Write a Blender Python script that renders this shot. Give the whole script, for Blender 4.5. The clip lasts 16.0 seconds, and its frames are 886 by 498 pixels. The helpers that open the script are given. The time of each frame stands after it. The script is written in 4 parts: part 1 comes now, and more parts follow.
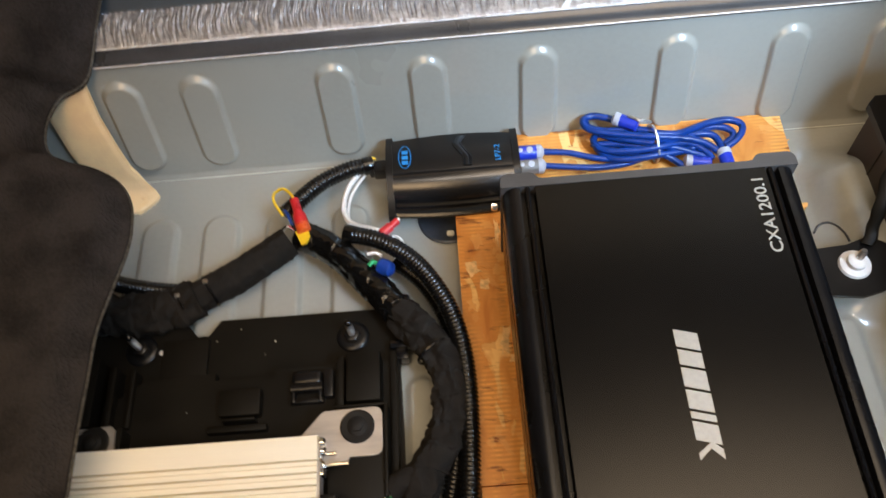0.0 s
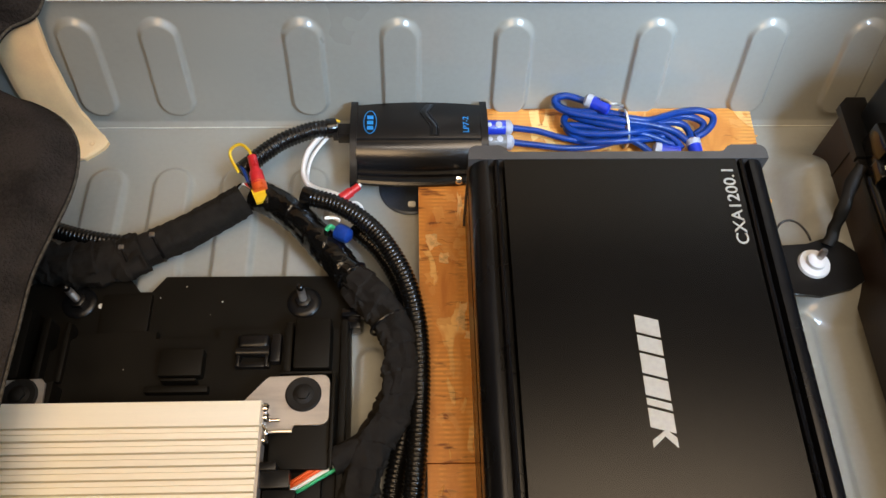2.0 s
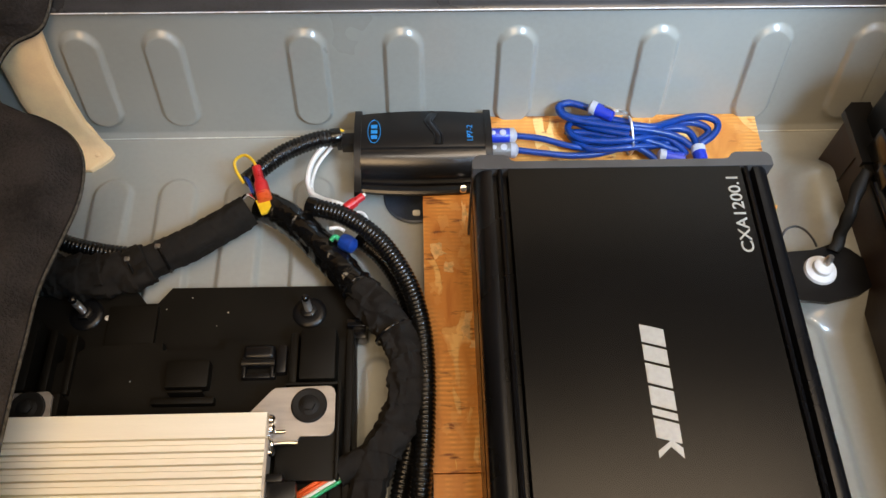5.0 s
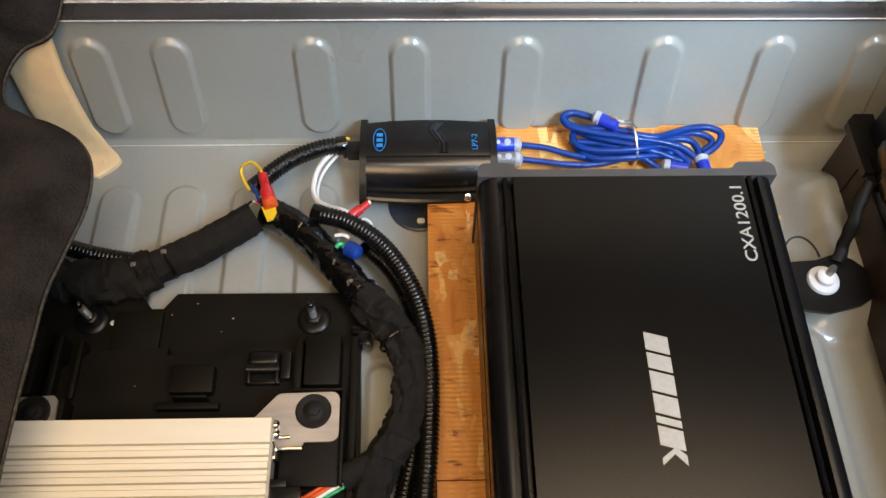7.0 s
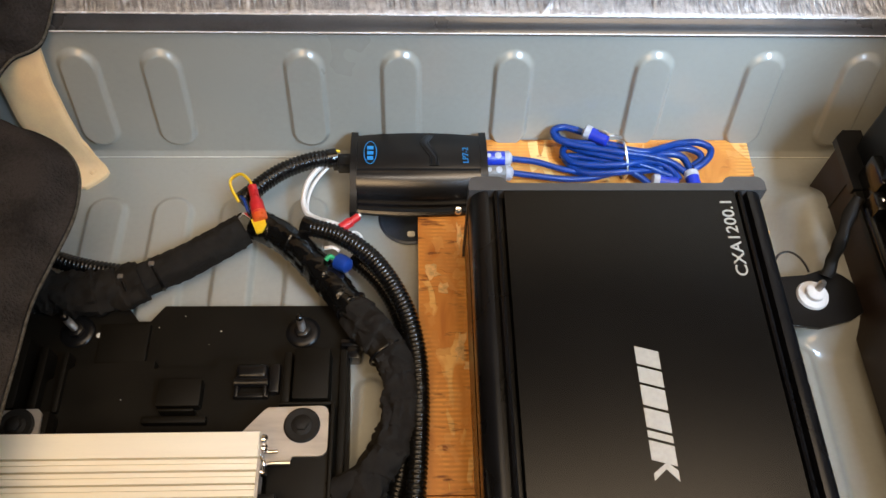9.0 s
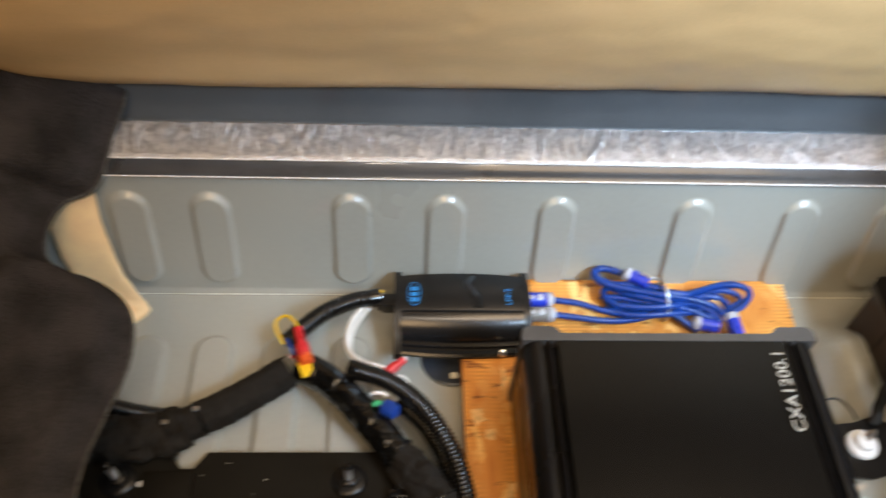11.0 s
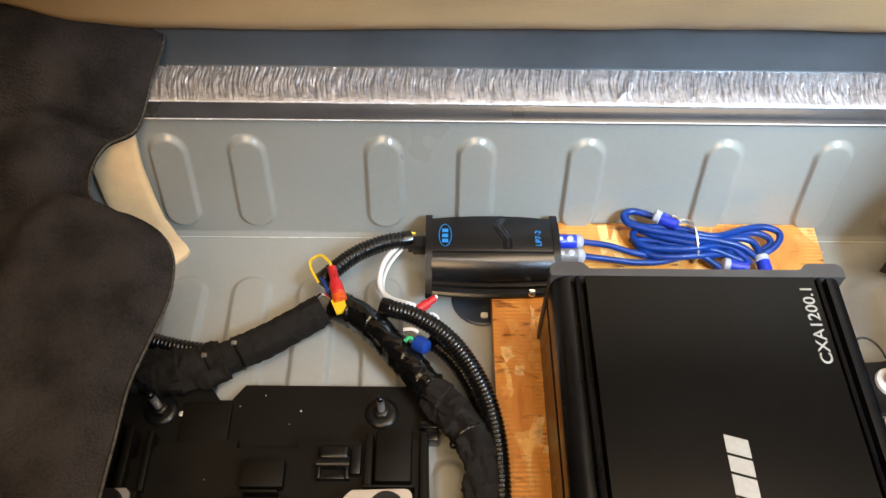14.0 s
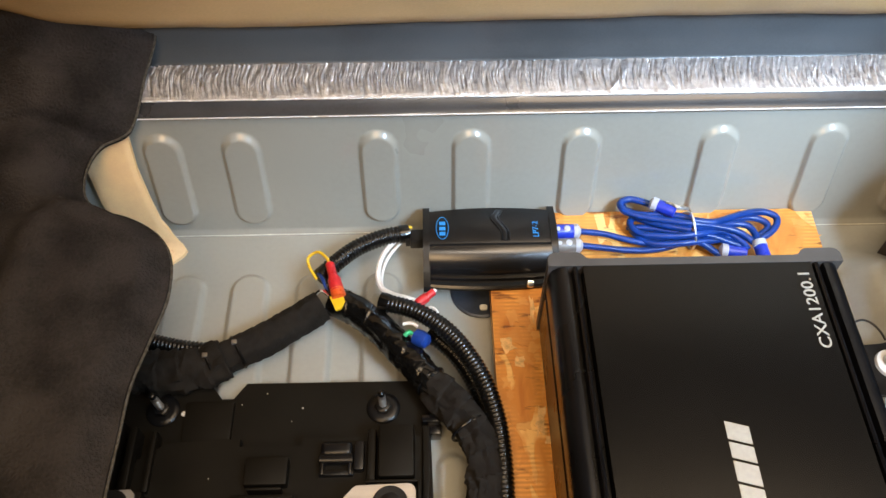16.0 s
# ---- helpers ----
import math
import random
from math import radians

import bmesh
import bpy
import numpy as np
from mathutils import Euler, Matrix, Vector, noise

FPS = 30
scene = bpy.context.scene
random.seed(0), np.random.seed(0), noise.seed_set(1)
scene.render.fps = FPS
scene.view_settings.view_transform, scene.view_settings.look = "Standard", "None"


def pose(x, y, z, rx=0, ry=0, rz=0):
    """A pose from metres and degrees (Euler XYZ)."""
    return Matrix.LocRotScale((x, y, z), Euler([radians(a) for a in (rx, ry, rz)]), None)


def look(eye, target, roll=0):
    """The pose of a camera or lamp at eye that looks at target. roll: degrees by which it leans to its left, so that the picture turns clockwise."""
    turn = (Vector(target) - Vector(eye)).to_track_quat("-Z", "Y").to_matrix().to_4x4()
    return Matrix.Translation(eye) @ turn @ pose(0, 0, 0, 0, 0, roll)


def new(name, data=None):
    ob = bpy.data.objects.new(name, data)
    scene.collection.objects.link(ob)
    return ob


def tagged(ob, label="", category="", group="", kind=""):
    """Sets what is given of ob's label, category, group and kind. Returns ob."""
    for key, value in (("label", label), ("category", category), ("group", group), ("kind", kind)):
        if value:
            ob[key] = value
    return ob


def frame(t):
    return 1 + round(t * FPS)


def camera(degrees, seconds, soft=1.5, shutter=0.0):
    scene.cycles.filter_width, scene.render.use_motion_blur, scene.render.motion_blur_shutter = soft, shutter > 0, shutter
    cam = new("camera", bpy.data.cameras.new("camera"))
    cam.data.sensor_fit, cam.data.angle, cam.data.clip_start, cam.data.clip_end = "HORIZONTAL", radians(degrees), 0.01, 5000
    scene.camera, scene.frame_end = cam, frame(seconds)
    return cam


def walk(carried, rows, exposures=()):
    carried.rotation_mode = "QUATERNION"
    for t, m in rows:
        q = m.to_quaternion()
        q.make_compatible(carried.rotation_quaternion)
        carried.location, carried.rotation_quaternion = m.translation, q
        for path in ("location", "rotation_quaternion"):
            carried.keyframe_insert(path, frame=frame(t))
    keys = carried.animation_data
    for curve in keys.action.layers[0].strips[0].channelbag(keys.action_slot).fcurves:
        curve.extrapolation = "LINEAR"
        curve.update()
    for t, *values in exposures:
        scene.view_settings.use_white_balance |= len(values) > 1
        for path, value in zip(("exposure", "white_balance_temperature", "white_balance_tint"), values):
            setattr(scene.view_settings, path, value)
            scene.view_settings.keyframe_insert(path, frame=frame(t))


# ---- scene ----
cam = camera(56.5, 16.0, shutter=0.5)
PATH = [
    (0, (0.015, 0.013, 0.584), (-0.041, 1.028, -1.138), -7.3),
    (0.5, (0.008, 0.012, 0.569), (0.035, 0.993, -1.174), -0.0),
    (1, (0.009, 0.018, 0.568), (0.058, 0.991, -1.179), 0.9),
    (1.5, (0.008, 0.016, 0.568), (0.054, 0.996, -1.175), 1.1),
    (2, (0.006, 0.014, 0.564), (0.072, 0.991, -1.18), 2.9),
    (2.5, (0.008, 0.015, 0.568), (0.06, 1.009, -1.167), 1.9),
    (3, (0.009, 0.019, 0.57), (0.055, 1.004, -1.17), 0.6),
    (3.5, (0.011, 0.019, 0.569), (0.049, 1.002, -1.172), -0.1),
    (4, (0.01, 0.02, 0.568), (0.054, 0.996, -1.177), 0.6),
    (6.5, (0.006, 0.016, 0.567), (0.053, 1.011, -1.167), 1.8),
    (7, (0.005, 0.015, 0.568), (0.052, 1.02, -1.161), 1.8),
    (7.5, (0.007, 0.016, 0.569), (0.053, 1.035, -1.152), 1.3),
    (8, (0.005, 0.015, 0.57), (0.046, 1.044, -1.145), 1.1),
    (10.3, (0.0, 0.019, 0.559), (0.133, 1.068, -1.138), 6.7),
    (10.5, (-0.009, 0.021, 0.568), (0.122, 1.085, -1.12), 5.4),
    (10.7, (-0.017, 0.028, 0.572), (0.165, 1.12, -1.094), 8.5),
    (10.9, (-0.037, 0.05, 0.585), (0.14, 1.227, -1.022), 7.6),
    (11, (-0.044, 0.046, 0.586), (0.068, 1.27, -0.992), 4.7),
    (11.2, (-0.044, 0.042, 0.589), (-0.062, 1.242, -1.011), -1.6),
    (11.3, (-0.044, 0.040, 0.591), (-0.097, 1.217, -1.025), -3.2),
    (11.5, (-0.042, 0.036, 0.59), (-0.011, 1.271, -0.984), 1.6),
    (11.7, (-0.039, 0.033, 0.591), (0.006, 1.282, -0.970), 0.4),
    (11.8, (-0.039, 0.032, 0.590), (0.006, 1.270, -0.981), -1.5),
    (12, (-0.038, 0.027, 0.59), (-0.07, 1.153, -1.063), -3.9),
    (12.2, (-0.037, 0.026, 0.591), (-0.078, 1.159, -1.057), -3.4),
    (12.3, (-0.037, 0.025, 0.592), (-0.064, 1.188, -1.035), -2.7),
    (12.5, (-0.036, 0.026, 0.589), (-0.027, 1.218, -1.017), -0.9),
    (13, (-0.039, 0.019, 0.58), (-0.004, 1.213, -1.024), 1.8),
    (13.5, (-0.039, 0.019, 0.581), (-0.011, 1.195, -1.037), 1.6),
    (14, (-0.04, 0.019, 0.58), (-0.014, 1.191, -1.04), 1.5),
    (14.5, (-0.038, 0.021, 0.581), (-0.016, 1.191, -1.04), 1.1),
    (15, (-0.037, 0.021, 0.582), (-0.019, 1.187, -1.043), 0.7),
    (15.5, (-0.039, 0.019, 0.58), (-0.026, 1.169, -1.056), 0.1),
    (16, (-0.038, 0.022, 0.582), (-0.012, 1.172, -1.054), -0.0),
]
walk(cam, [(t, look(eye, target, roll)) for t, eye, target, roll in PATH],
     [(0.0, -0.10, 6600, 15), (10.3, -0.08, 6700, 15), (11.0, -0.02, 7050, 15), (11.4, 0.05, 6500, 15), (12.1, 0.10, 6450, 14), (13.2, 0.20, 6850, 15), (16.0, 0.20, 6900, 15)])

# ---- world, lamps, exposure ----
world = bpy.data.worlds.new("world")
scene.world = world
world.use_nodes = True
world.node_tree.nodes["Background"].inputs[0].default_value = (0.75, 0.85, 1.0, 1)
world.node_tree.nodes["Background"].inputs[1].default_value = 0.1
scene.view_settings.exposure = 0.0


def lamp(name, at, aim, size, size_y, watts, colour, spread=180):
    data = bpy.data.lights.new(name, "AREA")
    data.shape, data.size, data.size_y, data.energy, data.color = "RECTANGLE", size, size_y, watts, colour
    data.spread = radians(spread)
    ob = new(name, data)
    ob.matrix_basis = look(at, aim)
    return ob


# added unseen lights: large warm and two small overhead, warm fill behind, right-hand daylight
lamp("warm_overhead_fill", (0.58, 0.20, 1.74), (0.58, 0.20, 0), 0.85, 0.70, 14.0, (1.0, 0.78, 0.51))
for x in (-0.08, 0.20):
    lamp("small_overhead_fill", (x, -0.06, 1.70), (x, 0.0, 0), 0.08, 0.08, 2.0, (1.0, 0.90, 0.74))
lamp("warm_fill", (-0.24, -0.30, 0.95), (-0.18, 0.12, 0), 0.40, 0.40, 4.4, (1.0, 0.71, 0.39))
lamp("side_daylight", (0.72, -0.30, 1.12), (0.27, 0.46, 0.06), 0.4, 0.35, 3.3, (0.48, 0.73, 1.0), 46)


# ---- materials ----
def mat(name, col, rough=0.5, metal=0.0, var=0.15, scale=40, fine=900, bump=0.15, depth=0.0006, coat=0.0, spec=0.5,
        stretch=(1, 1, 1), second=None, rvar=0.1):
    """A surface with large blotches, fine grain in colour and gloss, and fine relief."""
    m = bpy.data.materials.new(name)
    m.use_nodes = True
    n, l = m.node_tree.nodes, m.node_tree.links
    b = n["Principled BSDF"]
    tc, mp = n.new("ShaderNodeTexCoord"), n.new("ShaderNodeMapping")
    mp.inputs["Scale"].default_value = stretch
    l.new(tc.outputs["Object"], mp.inputs["Vector"])
    big, small = n.new("ShaderNodeTexNoise"), n.new("ShaderNodeTexNoise")
    big.inputs["Scale"].default_value, big.inputs["Detail"].default_value = scale, 4
    small.inputs["Scale"].default_value, small.inputs["Detail"].default_value = fine, 3
    for t in (big, small):
        l.new(mp.outputs["Vector"], t.inputs["Vector"])
    add = n.new("ShaderNodeMath")
    add.operation = "MULTIPLY_ADD"
    add.inputs[1].default_value = 0.35
    l.new(small.outputs["Fac"], add.inputs[0])
    l.new(big.outputs["Fac"], add.inputs[2])
    ramp = n.new("ShaderNodeValToRGB")
    lo = [c * (1 - var) for c in col]
    hi = list(second) if second else [min(1, c * (1 + var)) for c in col]
    ramp.color_ramp.elements[0].position, ramp.color_ramp.elements[0].color = 0.34, (*lo, 1)
    ramp.color_ramp.elements[1].position, ramp.color_ramp.elements[1].color = 0.92, (*hi, 1)
    ramp.color_ramp.interpolation = "EASE"
    l.new(add.outputs[0], ramp.inputs["Fac"])
    l.new(ramp.outputs["Color"], b.inputs["Base Color"])
    rr = n.new("ShaderNodeMapRange")
    rr.inputs["To Min"].default_value, rr.inputs["To Max"].default_value = max(0.03, rough - rvar), min(1, rough + rvar)
    l.new(big.outputs["Fac"], rr.inputs["Value"])
    l.new(rr.outputs["Result"], b.inputs["Roughness"])
    bp = n.new("ShaderNodeBump")
    bp.inputs["Strength"].default_value, bp.inputs["Distance"].default_value = bump, depth
    l.new(small.outputs["Fac"], bp.inputs["Height"])
    l.new(bp.outputs["Normal"], b.inputs["Normal"])
    b.inputs["Metallic"].default_value = metal
    b.inputs["Coat Weight"].default_value = coat
    b.inputs["Coat Roughness"].default_value = 0.09
    b.inputs["Specular IOR Level"].default_value = spec
    return m


PAINT = mat("grey_body_paint", (0.315, 0.318, 0.285), 0.30, var=0.07, scale=6, fine=240, bump=0.06, depth=0.0008, coat=0.8)
PAINT_BLUE = mat("blue_grey_paint", (0.075, 0.084, 0.092), 0.36, var=0.18, scale=14, fine=700, bump=0.05, coat=0.2)
LIP = mat("dark_lip_paint", (0.036, 0.038, 0.042), 0.3, var=0.3, scale=30, fine=500, bump=0.1, coat=0.4)
BRIGHT_EDGE = mat("bright_edge", (0.82, 0.82, 0.83), 0.25, metal=0.2, var=0.1, scale=200)
SEALER = mat("seam_sealer", (0.60, 0.60, 0.53), 0.5, var=0.2, scale=80)
FOIL = mat("foil", (0.40, 0.395, 0.405), 0.34, metal=0.75, var=0.3, scale=260, fine=1400, bump=0.5, depth=0.0008)
TAN = mat("tan_vinyl", (0.62, 0.415, 0.205), 0.5, var=0.20, scale=7, fine=900, bump=0.25, depth=0.0005, stretch=(0.5, 1, 2.2))
CREAM = mat("cream_plastic", (0.97, 0.68, 0.38), 0.5, var=0.08, scale=60, fine=700, bump=0.25)
CARPET = mat("black_felt", (0.0145, 0.0128, 0.0128), 0.95, var=0.30, scale=26, fine=480, bump=1.0, depth=0.0022, spec=0.14, second=(0.042, 0.0375, 0.0370))
FELT_EDGE = mat("felt_cut_edge", (0.085, 0.08, 0.07), 0.95, var=0.5, scale=300, fine=2000, bump=1.0, depth=0.001, spec=0.1)
AMP = mat("black_powder_coat", (0.0015, 0.0014, 0.0014), 0.26, var=0.2, scale=14, fine=2600, bump=0.06, depth=0.0002, spec=0.31, rvar=0.02)
AMP_RAIL = mat("black_anodised", (0.0035, 0.0035, 0.004), 0.28, var=0.25, scale=20, fine=1500, bump=0.1, spec=0.35)
AMP_CAP = mat("charcoal_cast", (0.060, 0.055, 0.052), 0.5, var=0.15, scale=50, fine=1600, bump=0.3)
PRINT = mat("silver_print", (0.38, 0.355, 0.31), 0.45, metal=0.3, var=0.08, scale=300, fine=2500)
PRINT_BLUE = mat("blue_print", (0.01, 0.22, 0.55), 0.5, var=0.1, scale=200)
BLACK = mat("black_plastic", (0.0045, 0.0045, 0.005), 0.32, var=0.25, scale=40, fine=1800, bump=0.12, spec=0.34)
BLACK_GLOSS = mat("black_gloss_plastic", (0.004, 0.004, 0.0045), 0.2, var=0.2, scale=40, fine=900, bump=0.1, spec=0.45)
FRONT = mat("satin_black_plastic", (0.006, 0.006, 0.0065), 0.24, var=0.15, scale=40, fine=1800, bump=0.05, spec=0.75, rvar=0.04)
RUBBER = mat("black_rubber", (0.010, 0.009, 0.008), 0.62, var=0.3, scale=60, fine=900, bump=0.3, spec=0.25)
TRAY = mat("black_moulded_tray", (0.0052, 0.0042, 0.0028), 0.5, var=0.3, scale=30, fine=1400, bump=0.3, spec=0.16)
LOOM = mat("black_corrugated_tube", (0.0035, 0.0035, 0.0035), 0.25, var=0.2, scale=60, fine=500, bump=0.05, spec=0.45)
CLOTH = mat("cloth_tape", (0.0150, 0.0128, 0.0105), 0.8, var=0.3, scale=120, fine=2200, bump=0.8, depth=0.0008, spec=0.15)
TAPE = mat("shiny_vinyl_tape", (0.003, 0.003, 0.003), 0.14, var=0.3, scale=90, fine=200, bump=0.35, depth=0.0012)
WHITE = mat("white_insulation", (0.78, 0.78, 0.76), 0.35, var=0.06, scale=100)
YELLOW = mat("yellow_insulation", (0.78, 0.50, 0.02), 0.35, var=0.08, scale=100)
RED = mat("red_vinyl", (0.55, 0.02, 0.025), 0.3, var=0.15, scale=150)
ORANGE = mat("orange_red_vinyl", (0.68, 0.10, 0.02), 0.3, var=0.15, scale=150)
GREEN = mat("green_insulation", (0.02, 0.36, 0.14), 0.35, var=0.1, scale=100)
BLUE = mat("blue_cable", (0.003, 0.034, 0.20), 0.32, var=0.2, scale=90, fine=700, bump=0.1, spec=0.3)
BLUE_NUT = mat("blue_connector", (0.006, 0.04, 0.25), 0.35, var=0.12, scale=120)
RCA_BLUE = mat("blue_sleeve", (0.012, 0.035, 0.40), 0.3, var=0.1, scale=120)
RCA_GREY = mat("grey_sleeve", (0.16, 0.15, 0.14), 0.4, var=0.1, scale=120)
CLEAR = mat("frosted_collar", (0.42, 0.44, 0.50), 0.3, var=0.1, scale=100)
STEEL = mat("zinc_steel", (0.56, 0.54, 0.51), 0.33, metal=0.9, var=0.2, scale=60, fine=900, bump=0.15)
PLATE = mat("brushed_bracket", (0.62, 0.57, 0.52), 0.42, metal=0.75, var=0.1, scale=40, fine=900, stretch=(1, 6, 1), bump=0.12)
CHROME = mat("chrome", (0.8, 0.8, 0.8), 0.12, metal=1.0, var=0.05, scale=50)
FIN = mat("cream_anodised", (0.92, 0.86, 0.70), 0.42, metal=0.0, var=0.04, scale=30, fine=900, stretch=(0.2, 4, 1), bump=0.08)
NYLON = mat("white_nylon", (0.66, 0.66, 0.66), 0.38, var=0.05, scale=120)
PLUG = mat("dark_plug_rubber", (0.025, 0.032, 0.045), 0.4, var=0.4, scale=60, fine=400, bump=0.2)
BIN = mat("dark_box_plastic", (0.005, 0.0048, 0.0045), 0.40, var=0.3, scale=18, fine=900, bump=0.2, spec=0.3)
BIN_SIDE = mat("brown_box_side", (0.023, 0.0125, 0.0072), 0.45, var=0.4, scale=16, fine=500, bump=0.2, spec=0.3)
GARAGE = mat("plain_lining", (0.10, 0.095, 0.085), 0.9, var=0.08, scale=3, fine=90, bump=0.3)
CONCRETE = mat("concrete", (0.30, 0.29, 0.27), 0.85, var=0.15, scale=4, fine=120, bump=0.3)


def wood_material():
    """Orange softwood with grain along y, torn pale splinters and dark pores."""
    m = bpy.data.materials.new("orange_board")
    m.use_nodes = True
    n, l = m.node_tree.nodes, m.node_tree.links
    b = n["Principled BSDF"]
    tc, mp = n.new("ShaderNodeTexCoord"), n.new("ShaderNodeMapping")
    l.new(tc.outputs["Object"], mp.inputs["Vector"])
    mp.inputs["Scale"].default_value = (1, 0.35, 1)
    grain, patch, pore, fibre = (n.new("ShaderNodeTexNoise") for _ in range(4))
    grain.inputs["Scale"].default_value, grain.inputs["Detail"].default_value, grain.inputs["Distortion"].default_value = 55, 5, 0.8
    patch.inputs["Scale"].default_value, patch.inputs["Detail"].default_value, patch.inputs["Distortion"].default_value = 48, 3, 0.9
    pore.inputs["Scale"].default_value, pore.inputs["Detail"].default_value = 190, 4
    fibre.inputs["Scale"].default_value, fibre.inputs["Detail"].default_value = 700, 3
    cross = n.new("ShaderNodeMapping")
    cross.inputs["Scale"].default_value = (0.25, 1.0, 1)
    l.new(tc.outputs["Object"], cross.inputs["Vector"])
    for t in (grain, patch):
        l.new(mp.outputs["Vector"], t.inputs["Vector"])
    for t in (pore, fibre):
        l.new(cross.outputs["Vector"], t.inputs["Vector"])
    r1 = n.new("ShaderNodeValToRGB")
    e = r1.color_ramp.elements
    e[0].position, e[0].color = 0.30, (0.54, 0.185, 0.030, 1)
    e[1].position, e[1].color = 0.72, (0.90, 0.43, 0.100, 1)
    l.new(grain.outputs["Fac"], r1.inputs["Fac"])
    r2 = n.new("ShaderNodeValToRGB")
    r2.color_ramp.elements[0].position, r2.color_ramp.elements[1].position = 0.60, 0.63
    l.new(patch.outputs["Fac"], r2.inputs["Fac"])
    mix1 = n.new("ShaderNodeMix")
    mix1.data_type = "RGBA"
    l.new(r2.outputs["Color"], mix1.inputs["Factor"])
    l.new(r1.outputs["Color"], mix1.inputs["A"])
    mix1.inputs["B"].default_value = (0.90, 0.54, 0.19, 1)
    r3 = n.new("ShaderNodeValToRGB")
    r3.color_ramp.elements[0].position, r3.color_ramp.elements[1].position = 0.30, 0.40
    l.new(pore.outputs["Fac"], r3.inputs["Fac"])
    mix2 = n.new("ShaderNodeMix")
    mix2.data_type = "RGBA"
    l.new(r3.outputs["Color"], mix2.inputs["Factor"])
    mix2.inputs["A"].default_value = (0.22, 0.07, 0.015, 1)
    l.new(mix1.outputs["Result"], mix2.inputs["B"])
    l.new(mix2.outputs["Result"], b.inputs["Base Color"])
    wave = n.new("ShaderNodeTexWave")
    wave.bands_direction = "Y"
    wave.inputs["Scale"].default_value, wave.inputs["Distortion"].default_value, wave.inputs["Detail"].default_value, wave.inputs["Detail Scale"].default_value = 90, 1.6, 2, 0.6
    l.new(tc.outputs["Object"], wave.inputs["Vector"])
    lines = n.new("ShaderNodeMath")
    lines.operation = "MULTIPLY"
    l.new(wave.outputs["Fac"], lines.inputs[0])
    fade = n.new("ShaderNodeMapRange")
    fade.inputs["From Min"].default_value, fade.inputs["From Max"].default_value, fade.inputs["To Max"].default_value = 0.42, 0.65, 0.5
    l.new(grain.outputs["Fac"], fade.inputs["Value"])
    l.new(fade.outputs["Result"], lines.inputs[1])
    mix3 = n.new("ShaderNodeMix")
    mix3.data_type = "RGBA"
    l.new(lines.outputs[0], mix3.inputs["Factor"])
    l.new(mix2.outputs["Result"], mix3.inputs["A"])
    mix3.inputs["B"].default_value = (0.36, 0.11, 0.018, 1)
    l.new(mix3.outputs["Result"], b.inputs["Base Color"])
    b.inputs["Roughness"].default_value = 0.42
    bp = n.new("ShaderNodeBump")
    bp.inputs["Strength"].default_value, bp.inputs["Distance"].default_value = 0.5, 0.0008
    l.new(r2.outputs["Color"], bp.inputs["Height"])
    bp2 = n.new("ShaderNodeBump")
    bp2.inputs["Strength"].default_value, bp2.inputs["Distance"].default_value = 0.3, 0.0004
    l.new(fibre.outputs["Fac"], bp2.inputs["Height"])
    l.new(bp.outputs["Normal"], bp2.inputs["Normal"])
    l.new(bp2.outputs["Normal"], b.inputs["Normal"])
    return m


WOOD = wood_material()

# ---- building helpers ----
BASE = {}


def finish(ob, parent):
    if parent is not None:
        ob.parent = parent
        ob.matrix_parent_inverse = BASE.get(parent.name, Matrix()).inverted()
    return ob


def part(name, bm, material, parent=None, label="", sharp=40):
    """Links a bmesh as one mesh object under a thing or a part."""
    me = bpy.data.meshes.new(name)
    bmesh.ops.recalc_face_normals(bm, faces=bm.faces)
    bm.to_mesh(me)
    bm.free()
    me.materials.append(material)
    me.polygons.foreach_set("use_smooth", [True] * len(me.polygons))
    me.set_sharp_from_angle(angle=radians(sharp))
    ob = finish(new(name, me), parent)
    return tagged(ob, label=label)


def raw(name, verts, faces, material, parent=None, label="", sharp=60):
    me = bpy.data.meshes.new(name)
    me.from_pydata(verts, [], faces)
    me.validate()
    me.materials.append(material)
    me.polygons.foreach_set("use_smooth", [True] * len(me.polygons))
    me.set_sharp_from_angle(angle=radians(sharp))
    ob = finish(new(name, me), parent)
    return tagged(ob, label=label)


def thing(name, at, label, category, group=""):
    ob = new(name)
    ob.empty_display_size = 0.02
    ob.matrix_basis = Matrix.Translation(at)
    BASE[ob.name] = Matrix.Translation(at)
    return tagged(ob, label, category, group)


def merge(*bms):
    out = bmesh.new()
    for b in bms:
        me = bpy.data.meshes.new("t")
        b.to_mesh(me)
        b.free()
        out.from_mesh(me)
        bpy.data.meshes.remove(me)
    return out


def box(x0, x1, y0, y1, z0, z1, bevel=0.001, seg=2):
    bm = bmesh.new()
    bmesh.ops.create_cube(bm, size=1)
    bmesh.ops.scale(bm, vec=(x1 - x0, y1 - y0, z1 - z0), verts=bm.verts)
    bmesh.ops.translate(bm, vec=((x0 + x1) / 2, (y0 + y1) / 2, (z0 + z1) / 2), verts=bm.verts)
    if bevel:
        bmesh.ops.bevel(bm, geom=list(bm.edges), offset=bevel, segments=seg, profile=0.6, affect="EDGES")
    return bm


